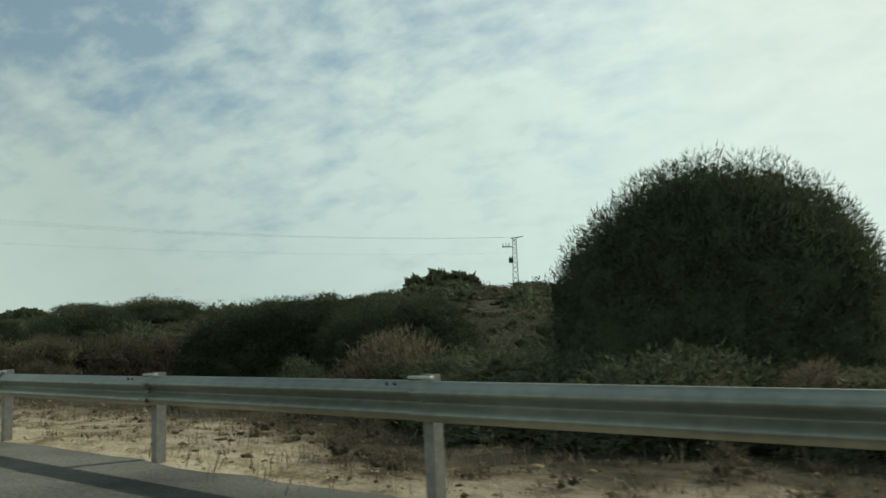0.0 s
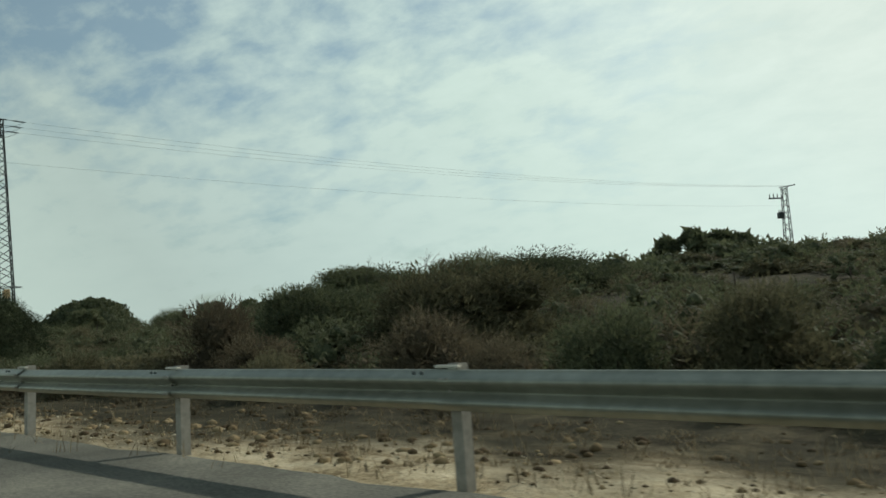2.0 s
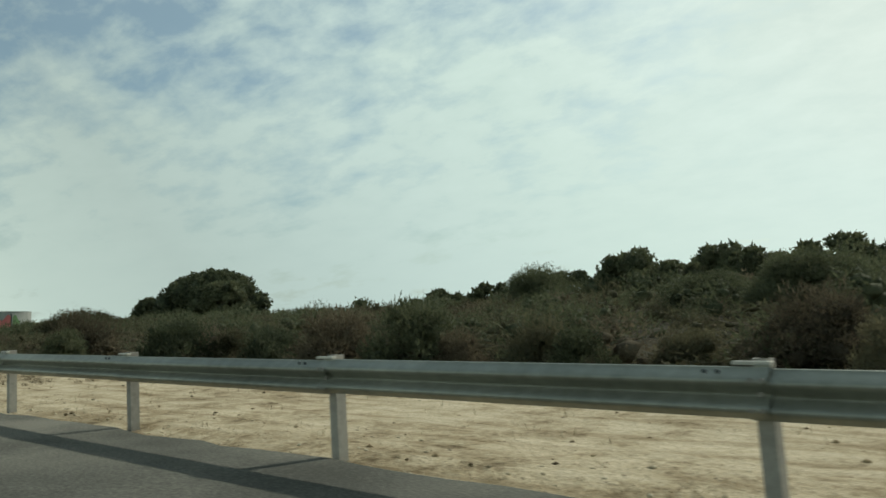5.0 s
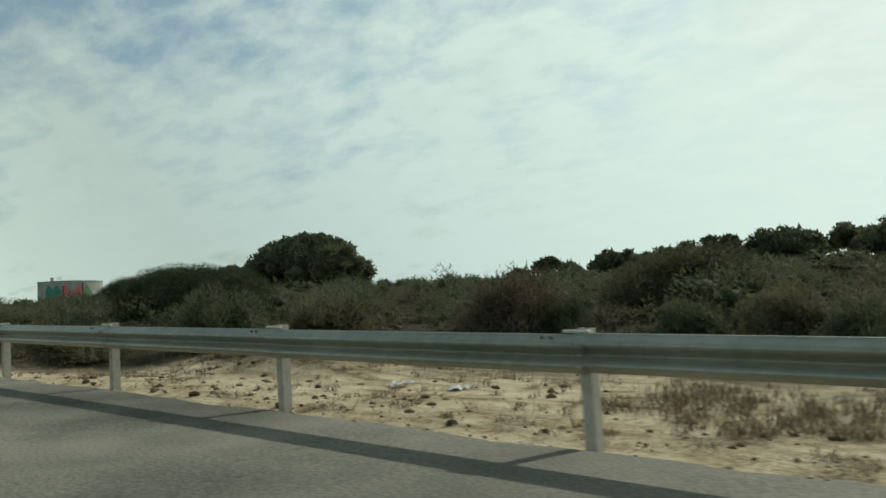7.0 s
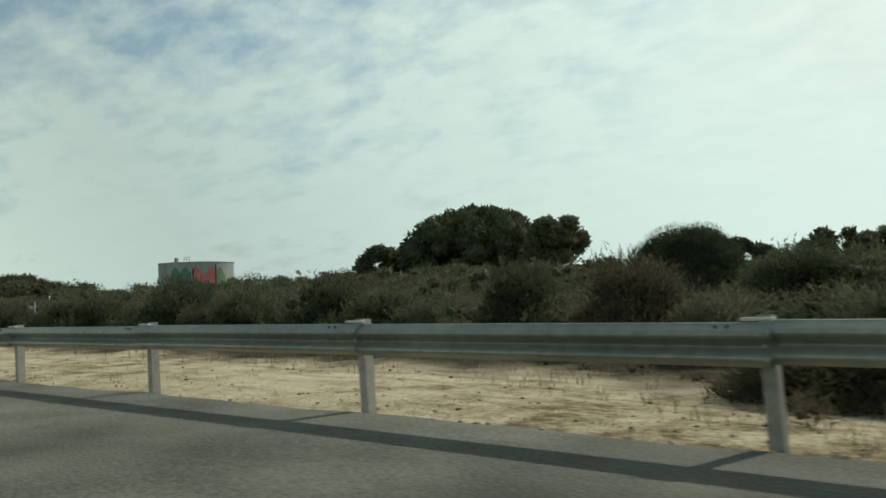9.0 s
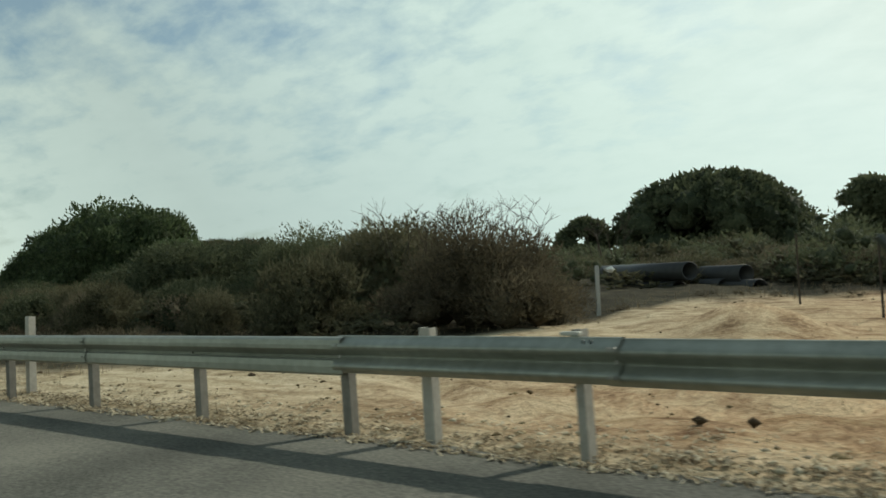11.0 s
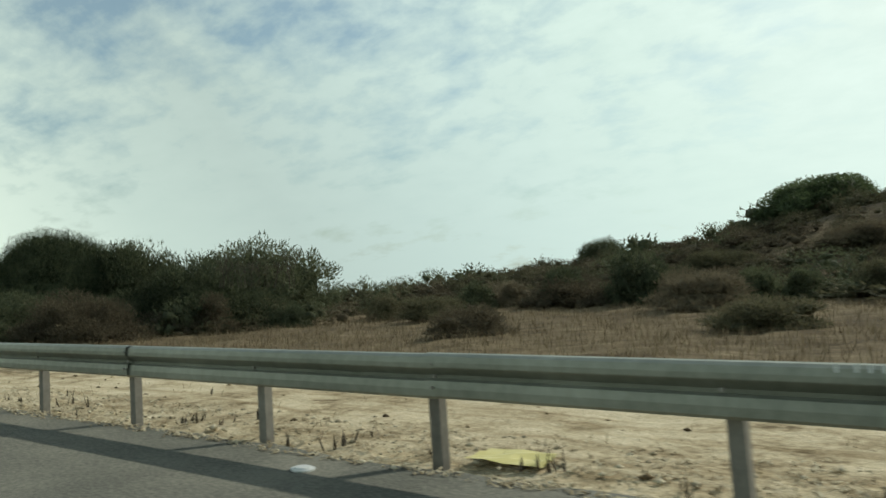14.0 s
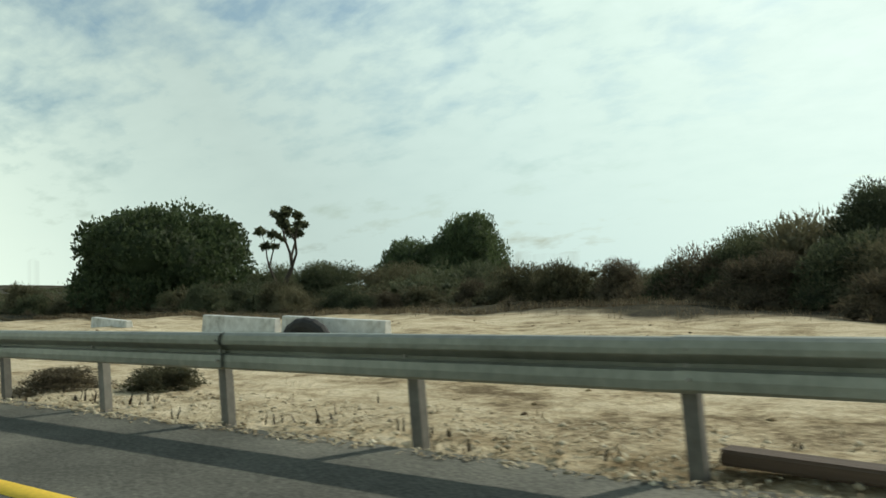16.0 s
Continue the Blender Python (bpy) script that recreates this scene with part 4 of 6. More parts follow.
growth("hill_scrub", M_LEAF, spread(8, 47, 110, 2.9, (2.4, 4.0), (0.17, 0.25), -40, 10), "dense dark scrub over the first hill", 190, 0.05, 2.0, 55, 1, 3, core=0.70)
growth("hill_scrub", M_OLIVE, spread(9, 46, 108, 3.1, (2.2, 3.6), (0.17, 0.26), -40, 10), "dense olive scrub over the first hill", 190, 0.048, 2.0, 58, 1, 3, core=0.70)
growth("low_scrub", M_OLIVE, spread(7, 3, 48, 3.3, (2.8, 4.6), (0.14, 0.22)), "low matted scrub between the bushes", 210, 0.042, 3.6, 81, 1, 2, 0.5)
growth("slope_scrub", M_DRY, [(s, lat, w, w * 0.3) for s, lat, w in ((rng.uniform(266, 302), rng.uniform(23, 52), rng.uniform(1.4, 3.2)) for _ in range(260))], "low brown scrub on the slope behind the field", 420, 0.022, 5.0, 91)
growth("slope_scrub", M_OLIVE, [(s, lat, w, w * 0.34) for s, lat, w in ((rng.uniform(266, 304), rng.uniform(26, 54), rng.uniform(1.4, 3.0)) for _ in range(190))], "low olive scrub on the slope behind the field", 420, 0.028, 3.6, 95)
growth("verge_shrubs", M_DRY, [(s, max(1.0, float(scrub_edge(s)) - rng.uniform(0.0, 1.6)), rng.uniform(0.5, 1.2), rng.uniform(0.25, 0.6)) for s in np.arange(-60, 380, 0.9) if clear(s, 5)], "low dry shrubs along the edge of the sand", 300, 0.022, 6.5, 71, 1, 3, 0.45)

# ---- trees ----


def tree(name, s, lat, lobes, top, base, mat, leaves, size, label, seed, trunk_r=0.25, spike=0.0, limbs=6, crown_low=0.35):
    """A tapered trunk with limbs under a crown of leaves; lobes in units of the tree's height."""
    h = top - base
    root = empty(name, stand(s, lat, base))
    bm = bmesh.new()
    r = random.Random(seed)
    fork = Vector((0.02 * h, 0, h * crown_low))
    bar(bm, (0, 0, -0.4), fork, trunk_r, 9, trunk_r * 0.7)
    for _ in range(limbs):
        lb = lobes[r.randrange(len(lobes))]
        end = Vector((lb[0] * h, lb[1] * h, lb[2] * h))
        mid = fork.lerp(end, 0.5) + Vector((r.uniform(-0.04, 0.04), r.uniform(-0.04, 0.04), 0.02)) * h
        bar(bm, fork, mid, trunk_r * 0.5, 7, trunk_r * 0.32)
        bar(bm, mid, end, trunk_r * 0.32, 6, trunk_r * 0.12)
    part("trunk", bm, M_BARK, root)
    lobes_mesh("crown", [tuple(c * h for c in lb) for lb in lobes], leaves, size, mat, root, seed, spike=spike, noise_amp=0.2, fill=0.84, down=-0.7)
    return tagged(root, label, "tree")


def level(s, lat):
    return float(datum(s, lat) + hill(s, lat) - road_z(s))


def full_crown(seed, wide, deep, low, high, count, size):
    """Lobes of a dense crown that hangs low, in heights."""
    r = random.Random(seed)
    out = []
    for k in range(count):
        a, d = r.uniform(0, 2 * math.pi), math.sqrt(r.random())
        top = low + (high - low) * math.sqrt(max(0.05, 1 - (d * 0.93) ** 2))
        z = r.uniform(low, top) if k % 2 else top
        w = size * r.uniform(0.75, 1.2)
        out.append((wide / 2 * d * math.cos(a), deep / 2 * d * math.sin(a), z - w * 0.55, w, w, w * 0.8))
    return out


tree("carob_tree", 253.5, 135.5, full_crown(4, 2.2, 1.8, 0.10, 1.0, 120, 0.23), 19.6, level(253, 135), M_LEAF, 20000, 0.36, "broad dense evergreen tree standing alone on the rise", 4, 0.5, crown_low=0.3)
tree("carob_tree", 272.5, 131.0, full_crown(5, 1.5, 1.3, 0.05, 1.0, 24, 0.26), 13.2, level(272, 131), M_LEAF, 4000, 0.34, "smaller dark evergreen beside the broad tree", 5, 0.3, crown_low=0.3)
tree("pine_tree", 227.4, 115.0, full_crown(6, 0.98, 0.9, 0.32, 1.0, 26, 0.18), 14.1, level(227, 115), M_LEAF, 6000, 0.26, "small round-crowned tree with a bare trunk", 6, 0.25)
tree("carob_tree", 43.0, 95.0, full_crown(7, 3.2, 2.6, 0.15, 1.0, 22, 0.4), 13.2, level(40, 95) - 0.4, M_LEAF, 5000, 0.32, "spreading dark tree on the hill crest", 7, 0.3)
for k, (s, lat, top, w) in enumerate(((100, 60, 6.6, 1.9), (92, 61, 6.7, 1.5), (83, 60, 6.4, 2.2), (74.5, 58, 6.6, 1.7), (67, 60, 7.4, 2.0), (60.5, 57, 7.3, 1.8))):
    tree("carob_tree", s, lat, full_crown(50 + k, w, w * 0.8, 0.1, 1.0, 20, 0.27), top, level(s, lat) - 0.6, M_LEAF, 3200, 0.17, "dense round evergreen on the slope behind the scrub", 50 + k, 0.2)
r_pine = random.Random(9)
for k, (s, top, w) in enumerate(((229, 9.5, 1.3), (219.5, 12.2, 1.7), (203, 12.6, 1.9), (193, 13.6, 1.6), (181, 13.8, 1.9), (170, 15.0, 1.7), (158, 15.0, 2.0), (146, 15.5, 1.8), (132, 15.0, 1.9), (118, 15.5, 1.9), (104, 15.0, 1.8), (90, 15.5, 1.9), (75, 15.5, 1.8))):
    tree("pine_tree", s, 200 + r_pine.uniform(-6, 6), full_crown(20 + k, w * 1.15, w, 0.25, 1.0, 16, 0.27), top, level(s, 200), M_LEAF, 2400, 0.4, "umbrella-crowned pine on the far ridge", 20 + k, 0.28)


def dead_tree():
    """A crooked, half-bare tree: two leaning stems, short twisted limbs, leaf clumps at some of the tips."""
    root = empty("dead_tree", stand(345.6, 24.6, float(hill(345.6, 24.6)), 0, (1.3, 1.3, 1.12)))
    bm = bmesh.new()
    r = random.Random(23)
    tips = []

    def grow(p, d, length, rad, depth):
        for _ in range(2):
            q = p + d * length * 0.5
            bar(bm, p, q, rad, 6, rad * 0.82)
            p, rad = q, rad * 0.82
            d = (d + Vector((r.uniform(-0.35, 0.35), r.uniform(-0.3, 0.3), r.uniform(-0.1, 0.2)))).normalized()
        tips.append((p, depth))
        if depth == 0:
            return
        for _ in range(3 if depth == 3 else 2):
            e = (d + Vector((r.uniform(-0.95, 0.95), r.uniform(-0.6, 0.6), r.uniform(-0.35, 0.45)))).normalized()
            grow(p, e, length * r.uniform(0.5, 0.8), rad * 0.72, depth - 1)

    grow(Vector((0, 0, -0.3)), Vector((0.06, 0, 1)).normalized(), 2.3, 0.13, 3)
    grow(Vector((-0.1, 0.1, 0.6)), Vector((-0.45, 0, 1)).normalized(), 1.5, 0.08, 2)
    part("trunk", bm, M_BARK, root)
    clumps = [p for p, depth in tips if depth < 2]
    lobes_mesh("crown", [(*p, w, w, w * 0.8) for p, w in zip(clumps, itertools.cycle((0.34, 0.2, 0.28, 0.16)))], 2600, 0.07, M_LEAF, root, 3, down=-0.9, fill=0.3)
    return tagged(root, "half-dead tree with bare crooked limbs and few leaves", "tree")


dead_tree()


def twig_crown(s, lat, base, top, wide, seed, count=26):
    """Bare twigs standing out of a bush."""
    root = empty("bare_shrub", stand(s, lat, base))
    r = random.Random(seed)

    def grow(bm, p, d, length, rad, depth):
        q = p + d * length
        bar(bm, p, q, rad, 4, rad * 0.6)
        if depth:
            for _ in range(3):
                e = (d + Vector((r.uniform(-1, 1), r.uniform(-1, 1), r.uniform(-0.5, 0.5)))).normalized()
                grow(bm, q, e, length * r.uniform(0.5, 0.8), rad * 0.6, depth - 1)

    h = top - base
    for _ in range(count):
        x = r.uniform(-0.5, 0.5) * wide
        bm = bmesh.new()
        grow(bm, Vector((x, r.uniform(-0.4, 0.4), 0)), Vector((r.uniform(-0.4, 0.4), r.uniform(-0.3, 0.3), 1)).normalized(), h * r.uniform(0.42, 0.62), 0.011, 2)
        part("twig", bm, M_BARK, root)
    return tagged(root, "leafless thorny shrub of tangled grey twigs", "shrub")


twig_crown(222.2, 10.3, 1.9, 3.1, 4.4, 5, 30)
twig_crown(218.9, 11.0, 1.7, 2.5, 0.9, 6, 7)
twig_crown(20.0, 14.5, 2.6, 3.7, 4.0, 7, 9)
twig_crown(296.0, 15.0, 1.8, 2.9, 5.0, 8, 34)

# ---- power pylons and wires ----


def lattice(root, base_side, top_side, z0, z1, panels, leg_r, brace_r, pale_to=None):
    def corner(i, z):
        k = (z - z0) / (z1 - z0)
        a = (base_side * (1 - k) + top_side * k) / 2
        return Vector((a if i in (0, 3) else -a, a if i in (0, 1) else -a, z))

    zs = [z0]
    for k in range(panels):
        zs.append(z0 + (z1 - z0) * (1 - (1 - (k + 1) / panels) ** 1.12))
    for i in range(4):
        bm = bmesh.new()
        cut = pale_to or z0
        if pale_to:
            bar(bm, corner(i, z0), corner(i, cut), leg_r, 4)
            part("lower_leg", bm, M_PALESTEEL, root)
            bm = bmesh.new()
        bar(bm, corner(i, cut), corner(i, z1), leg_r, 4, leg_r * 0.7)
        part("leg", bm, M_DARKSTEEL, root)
    for i in range(4):
        j = (i + 1) % 4
        for k in range(panels):
            bm = bmesh.new()
            if k % 2 == i % 2:
                bar(bm, corner(i, zs[k]), corner(j, zs[k + 1]), brace_r, 4)
            else:
                bar(bm, corner(j, zs[k]), corner(i, zs[k + 1]), brace_r, 4)
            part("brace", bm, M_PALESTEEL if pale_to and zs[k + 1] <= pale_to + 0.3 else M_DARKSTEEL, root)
    return corner


M_CONCRETE = material("grey_concrete", ((0.3, (0.24, 0.23, 0.20)), (0.7, (0.42, 0.40, 0.36))), scale=9, rough=0.95, bump=0.4)
M_PLATE = material("faded_orange_plate", ((0.3, (0.42, 0.27, 0.13)), (0.7, (0.56, 0.40, 0.22))), scale=6, rough=0.6)
M_GLASSY = material("dark_insulator_glaze", ((0.3, (0.025, 0.03, 0.03)), (0.7, (0.06, 0.07, 0.07))), scale=5, rough=0.25)
M_WIRE = material("aluminium_wire", ((0.3, (0.14, 0.15, 0.15)), (0.7, (0.22, 0.23, 0.23))), scale=3, rough=0.9, spec=0.1)
LINE_TURN = -13.5


def insulator(root, a, b):
    a, b = Vector(a), Vector(b)
    bm = bmesh.new()
    bar(bm, a, b, 0.02, 6)
    for k in range(7):
        p = a.lerp(b, 0.2 + 0.1 * k)
        d = (b - a).normalized()
        bar(bm, p - d * 0.02, p + d * 0.03, 0.062, 10, 0.045)
    return part("insulator", bm, M_GLASSY, root)


PYLON_TURN = -13


def main_pylon():
    root = empty("power_pylon", stand(56.6, 16.1, 0.45) @ pose(0, 0, 0, 2.65, -2.0, 0) @ pose(0, 0, 0, 0, 0, PYLON_TURN))
    top = 15.4
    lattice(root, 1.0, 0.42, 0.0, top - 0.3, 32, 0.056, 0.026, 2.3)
    bm = bmesh.new()
    box(bm, (-0.8, -0.8, -0.9), (0.8, 0.8, 0.06), 0.05)
    part("footing", bm, M_CONCRETE, root, "concrete footing")
    for k, (x, y) in enumerate(((0.0, -0.47), (-0.47, 0.0), (0.0, 0.47), (0.47, 0.0))):
        bm = bmesh.new()
        if x == 0:
            box(bm, (-0.17, y - 0.006, 4.0), (0.17, y + 0.006, 4.55))
        else:
            box(bm, (x - 0.006, -0.17, 4.0), (x + 0.006, 0.17, 4.55))
        part("warning_plate", bm, M_PLATE, root, "faded orange warning plate")
    bm = bmesh.new()
    for i in range(28):
        a = 2 * math.pi * i / 28
        d = Vector((math.cos(a), math.sin(a), 0))
        bar(bm, d * 0.45 + Vector((0, 0, 4.70)), d * (0.82 + 0.1 * (i % 3)) + Vector((0, 0, 4.65 + 0.05 * (i % 2))), 0.012, 4)
    for k in range(4):
        a, b = [Vector((0.55 * math.cos(q), 0.55 * math.sin(q), 4.70)) for q in (math.pi / 2 * k + 0.785, math.pi / 2 * (k + 1) + 0.785)]
        bar(bm, a, b, 0.02, 4)
    part("climbing_guard", bm, M_DARKSTEEL, root, "spiked climbing guard")
    q = radians(-PYLON_TURN + LINE_TURN)
    across = Vector((math.cos(q), math.sin(q), 0))
    along = Vector((-math.sin(q), math.cos(q), 0))
    bm = bmesh.new()
    up = Vector((0, 0, 1))
    for sg in (-1, 1):
        tip = across * sg * 1.4 + up * (top + 0.05)
        for w in (-0.2, 0.2):
            bar(bm, along * w + up * (top - 0.05), tip + along * w * 0.3, 0.045, 4)
            bar(bm, along * w + up * (top - 0.75), tip + along * w * 0.3, 0.034, 4)
        for u in (0.35, 0.65):
            bar(bm, along * 0.2 * (1 - u) + up * (top - 0.05) + across * sg * 1.4 * u, -along * 0.2 * (1 - u) + up * (top - 0.75 + 0.8 * u) + across * sg * 1.4 * u, 0.026, 4)
        bar(bm, tip - along * 0.25, tip + along * 0.25, 0.04, 4)
    bar(bm, up * (top - 0.7), up * (top + 0.12), 0.10, 4)
    part("crossarm", bm, M_DARKSTEEL, root, "short trussed crossarm")
    ends = []
    for x in (-1.35, 0.0, 1.35):
        hold = across * x + up * (top + 0.05)
        near, far = hold - along * 2.0 - up * 0.05, hold + along * 1.35 - up * 0.10
        for w in (-0.08, 0.08):
            insulator(root, hold - along * 0.85 + up * w, hold - along * 1.75 + up * (w - 0.04))
        insulator(root, hold + along * 0.50 - up * 0.03, far)
        for runs in (((hold, hold - along * 0.85), (hold - along * 0.85 + up * 0.10, hold - along * 0.85 - up * 0.12)), ((hold - along * 1.75 + up * 0.10, hold - along * 1.75 - up * 0.12), (hold - along * 1.75, near)), ((hold, hold + along * 0.50 - up * 0.03),)):
            bm = bmesh.new()
            for a, b in runs:
                bar(bm, a, b, 0.02, 4)
            part("string_fitting", bm, M_DARKSTEEL, root)
        bm = bmesh.new()
        sagged = [hold + along * (-1.75 + 3.1 * k / 10) - up * (0.06 + 2.0 * (k / 10) * (1 - k / 10)) for k in range(11)]
        for a, b in zip(sagged, sagged[1:]):
            bar(bm, a, b, 0.012, 4)
        part("jumper_cable", bm, M_GLASSY, root)
        ends.append((-1, root.matrix_world @ near))
        ends.append((1, root.matrix_world @ far))
    return tagged(root, "tall slim galvanised lattice pylon with orange warning plates", "pylon"), ends


pylon, wire_ends = main_pylon()


def hill_pylon():
    root = empty("transformer_pylon", stand(35.2, 105.2, level(35.2, 105) - 0.2, 36))
    top = 19.6 - level(35.2, 105)
    lattice(root, 0.95, 0.6, 0.0, top - 0.2, 11, 0.07, 0.035)
    bm = bmesh.new()
    bar(bm, (-0.6, 0, top - 0.15), (1.5, 0, top + 0.15), 0.07, 4)
    bar(bm, (-0.3, 0, top - 0.5), (0.7, 0, top), 0.04, 4)
    part("crossarm", bm, M_DARKSTEEL, root)
    bm = bmesh.new()
    box(bm, (-2.1, -0.12, top - 1.65), (-0.3, 0.12, top - 1.5))
    for x in (-1.95, -1.45, -0.95):
        bar(bm, (x, 0, top - 1.5), (x, 0, top - 0.95), 0.08, 6, 0.05)
    part("switch_arm", bm, M_DARKSTEEL, root, "switch arm with three upright insulators")
    bm = bmesh.new()
    box(bm, (-1.05, -0.4, top - 4.3), (-0.32, 0.4, top - 3.5), 0.05)
    for k in range(5):
        box(bm, (-1.0 + 0.15 * k, -0.5, top - 4.2), (-0.94 + 0.15 * k, -0.4, top - 3.6))
    for x in (-0.9, -0.68, -0.46):
        bar(bm, (x, 0, top - 3.5), (x, 0, top - 3.15), 0.05, 6)
    part("transformer", bm, M_DARKSTEEL, root, "grey finned transformer")
    return tagged(root, "lattice pylon carrying a transformer on the hill", "pylon"), root.matrix_world


hp, hp_m = hill_pylon()
top_h = 19.6 - level(35.2, 105)


def wire(a, b, sag, r=0.0065):
    bm = bmesh.new()
    a, b = Vector(a), Vector(b)
    side = (b - a).cross(Vector((0, 0, 1))).normalized() * r
    up = Vector((0, 0, r))
    rings = []
    for k in range(25):
        u = k / 24
        p = a.lerp(b, u) - Vector((0, 0, 4 * sag * u * (1 - u)))
        rings.append([bm.verts.new(p + d) for d in (side, up, -side, -up)])
    for c, d in zip(rings, rings[1:]):
        for i in range(4):
            bm.faces.new((c[i], c[(i + 1) % 4], d[(i + 1) % 4], d[i]))
    ob = part("power_line", bm, M_WIRE)
    return tagged(ob, "thin overhead aluminium conductor", "power line", "overhead wires")


far_end = at_road(80, -78, 16.0)
for i, (sg, e) in enumerate(wire_ends):
    off = (i // 2 - 1) * 0.9
    if (e - pylon.matrix_world.translation).y > 0:
        wire(e, hp_m @ Vector((0.4 + off * 0.7, 0, top_h + 0.05)), 1.2)
    else:
        wire(e, far_end + Vector((off * 1.5, 0, 0)), 4.2)
wire(pylon.matrix_world @ Vector((0.2, 0.2, 12.9)), hp_m @ Vector((0, 0, top_h - 2.6)), 1.0, 0.006)

# ---- direction signs on two poles ----
M_WHITE = material("white_sign_face", ((0.3, (0.56, 0.58, 0.58)), (0.7, (0.68, 0.70, 0.70))), scale=5, rough=0.5)
M_BLACK = material("black_sign_paint", ((0.3, (0.012, 0.013, 0.013)), (0.7, (0.028, 0.030, 0.030))), scale=9, rough=0.6)
M_BLUE = material("faded_blue_print", ((0.3, (0.07, 0.11, 0.24)), (0.7, (0.12, 0.17, 0.32))), scale=9, rough=0.6)
M_GREEN = material("faded_green_print", ((0.3, (0.09, 0.19, 0.07)), (0.7, (0.15, 0.27, 0.11))), scale=9, rough=0.6)
M_SIGNBACK = material("sign_edge_aluminium", ((0.3, (0.30, 0.31, 0.30)), (0.7, (0.42, 0.43, 0.42))), scale=9, rough=0.5, metal=0.5)


def flat_shape(name, outline, y, mat, parent, thick=0.0015, hole=None):
    """A thin plate in the sign's plane, from its outline (x, z); hole cuts a matching ring."""
    bm = bmesh.new()
    n = len(outline)
    if hole:
        loops = [[bm.verts.new((x, yy, z)) for x, z in pts] for pts in (outline, hole) for yy in (y, y - thick)]
        ob, of, hb, hf = loops
        for i in range(n):
            j = (i + 1) % n
            bm.faces.new((of[i], of[j], hf[j], hf[i]))
            bm.faces.new((ob[i], of[i], of[j], ob[j]))
            bm.faces.new((hb[i], hf[i], hf[j], hb[j]))
    else:
        b = [bm.verts.new((x, y, z)) for x, z in outline]
        f = [bm.verts.new((x, y - thick, z)) for x, z in outline]
        bm.faces.new(f)
        bm.faces.new(b[::-1])
        for i in range(n):
            j = (i + 1) % n
            bm.faces.new((b[i], f[i], f[j], b[j]))
    bmesh.ops.recalc_face_normals(bm, faces=bm.faces)
    return part(name, bm, mat, parent)


def lettering(text, x, z, size, width, y, parent):
    cu = bpy.data.curves.new("lettering", "FONT")
    cu.body, cu.size, cu.extrude, cu.align_x = text, size, 0.0008, "CENTER"
    tmp = new("lettering_draft", cu)
    bpy.context.view_layer.update()
    me = bpy.data.meshes.new_from_object(tmp.evaluated_get(bpy.context.evaluated_depsgraph_get()))
    bpy.data.objects.remove(tmp)
    xs = [v.co.x for v in me.vertices] or [0, 1]
    k = width / max(1e-6, max(xs) - min(xs))
    bm = bmesh.new()
    for dx, dz in ((-0.004, -0.002), (0.004, 0.002)):
        first = len(bm.verts)
        bm.from_mesh(me)
        bm.verts.ensure_lookup_table()
        for v in bm.verts[first:]:
            v.co = Vector((x + v.co.x * k + dx, y - 0.001 - v.co.z - abs(dx) * (dx > 0) * 0.05, z + v.co.y + dz))
    ob = part("lettering", bm, M_BLACK, parent)
    ob["label"] = "black Hebrew lettering"
    return ob


def arrow_panel(root, side, x0, length, z0, z1, text):
    """side -1 points to the left, +1 to the right; x0 is the square end."""
    zc, tip = (z0 + z1) / 2, 0.18

    def outline(d):
        e = x0 + side * (length - tip) - side * d * 0.35
        pts = [(x0 + side * d, z0 + d), (e, z0 + d), (x0 + side * (length - d * 1.35), zc), (e, z1 - d), (x0 + side * d, z1 - d)]
        return pts if side > 0 else pts[::-1]

    panel = flat_shape("sign_panel", outline(0), 0, M_SIGNBACK, root, 0.02)
    flat_shape("face", outline(0.006), -0.021, M_WHITE, panel)
    flat_shape("border", outline(0.014), -0.0235, M_BLACK, panel, 0.001, outline(0.030))
    cx = x0 + side * (length - tip) * 0.5
    lettering(text, cx + side * 0.02, z0 + 0.085, 0.155, 0.53, -0.0235, panel)
    lx = cx + 0.16
    zl = z1 - 0.135
    flat_shape("emblem", [(lx - 0.055, zl), (lx + 0.06, zl), (lx + 0.02, zl + 0.07), (lx, zl + 0.078)], -0.0235, M_BLUE, panel)
    flat_shape("emblem", [(lx - 0.06, zl - 0.004), (lx - 0.01, zl - 0.06), (lx + 0.05, zl - 0.045), (lx + 0.06, zl - 0.006)], -0.0235, M_GREEN, panel)
    for k, (w, m) in enumerate(((0.15, M_BLUE), (0.19, M_GREEN))):
        z = zl + 0.028 - 0.055 * k
        for j in range(5):
            a = lx - 0.09 - w + w * j / 5
            flat_shape("emblem_bar", [(a, z), (a + w / 5 * 0.7, z), (a + w / 5 * 0.7, z + 0.034), (a, z + 0.034)], -0.0235, m, panel)


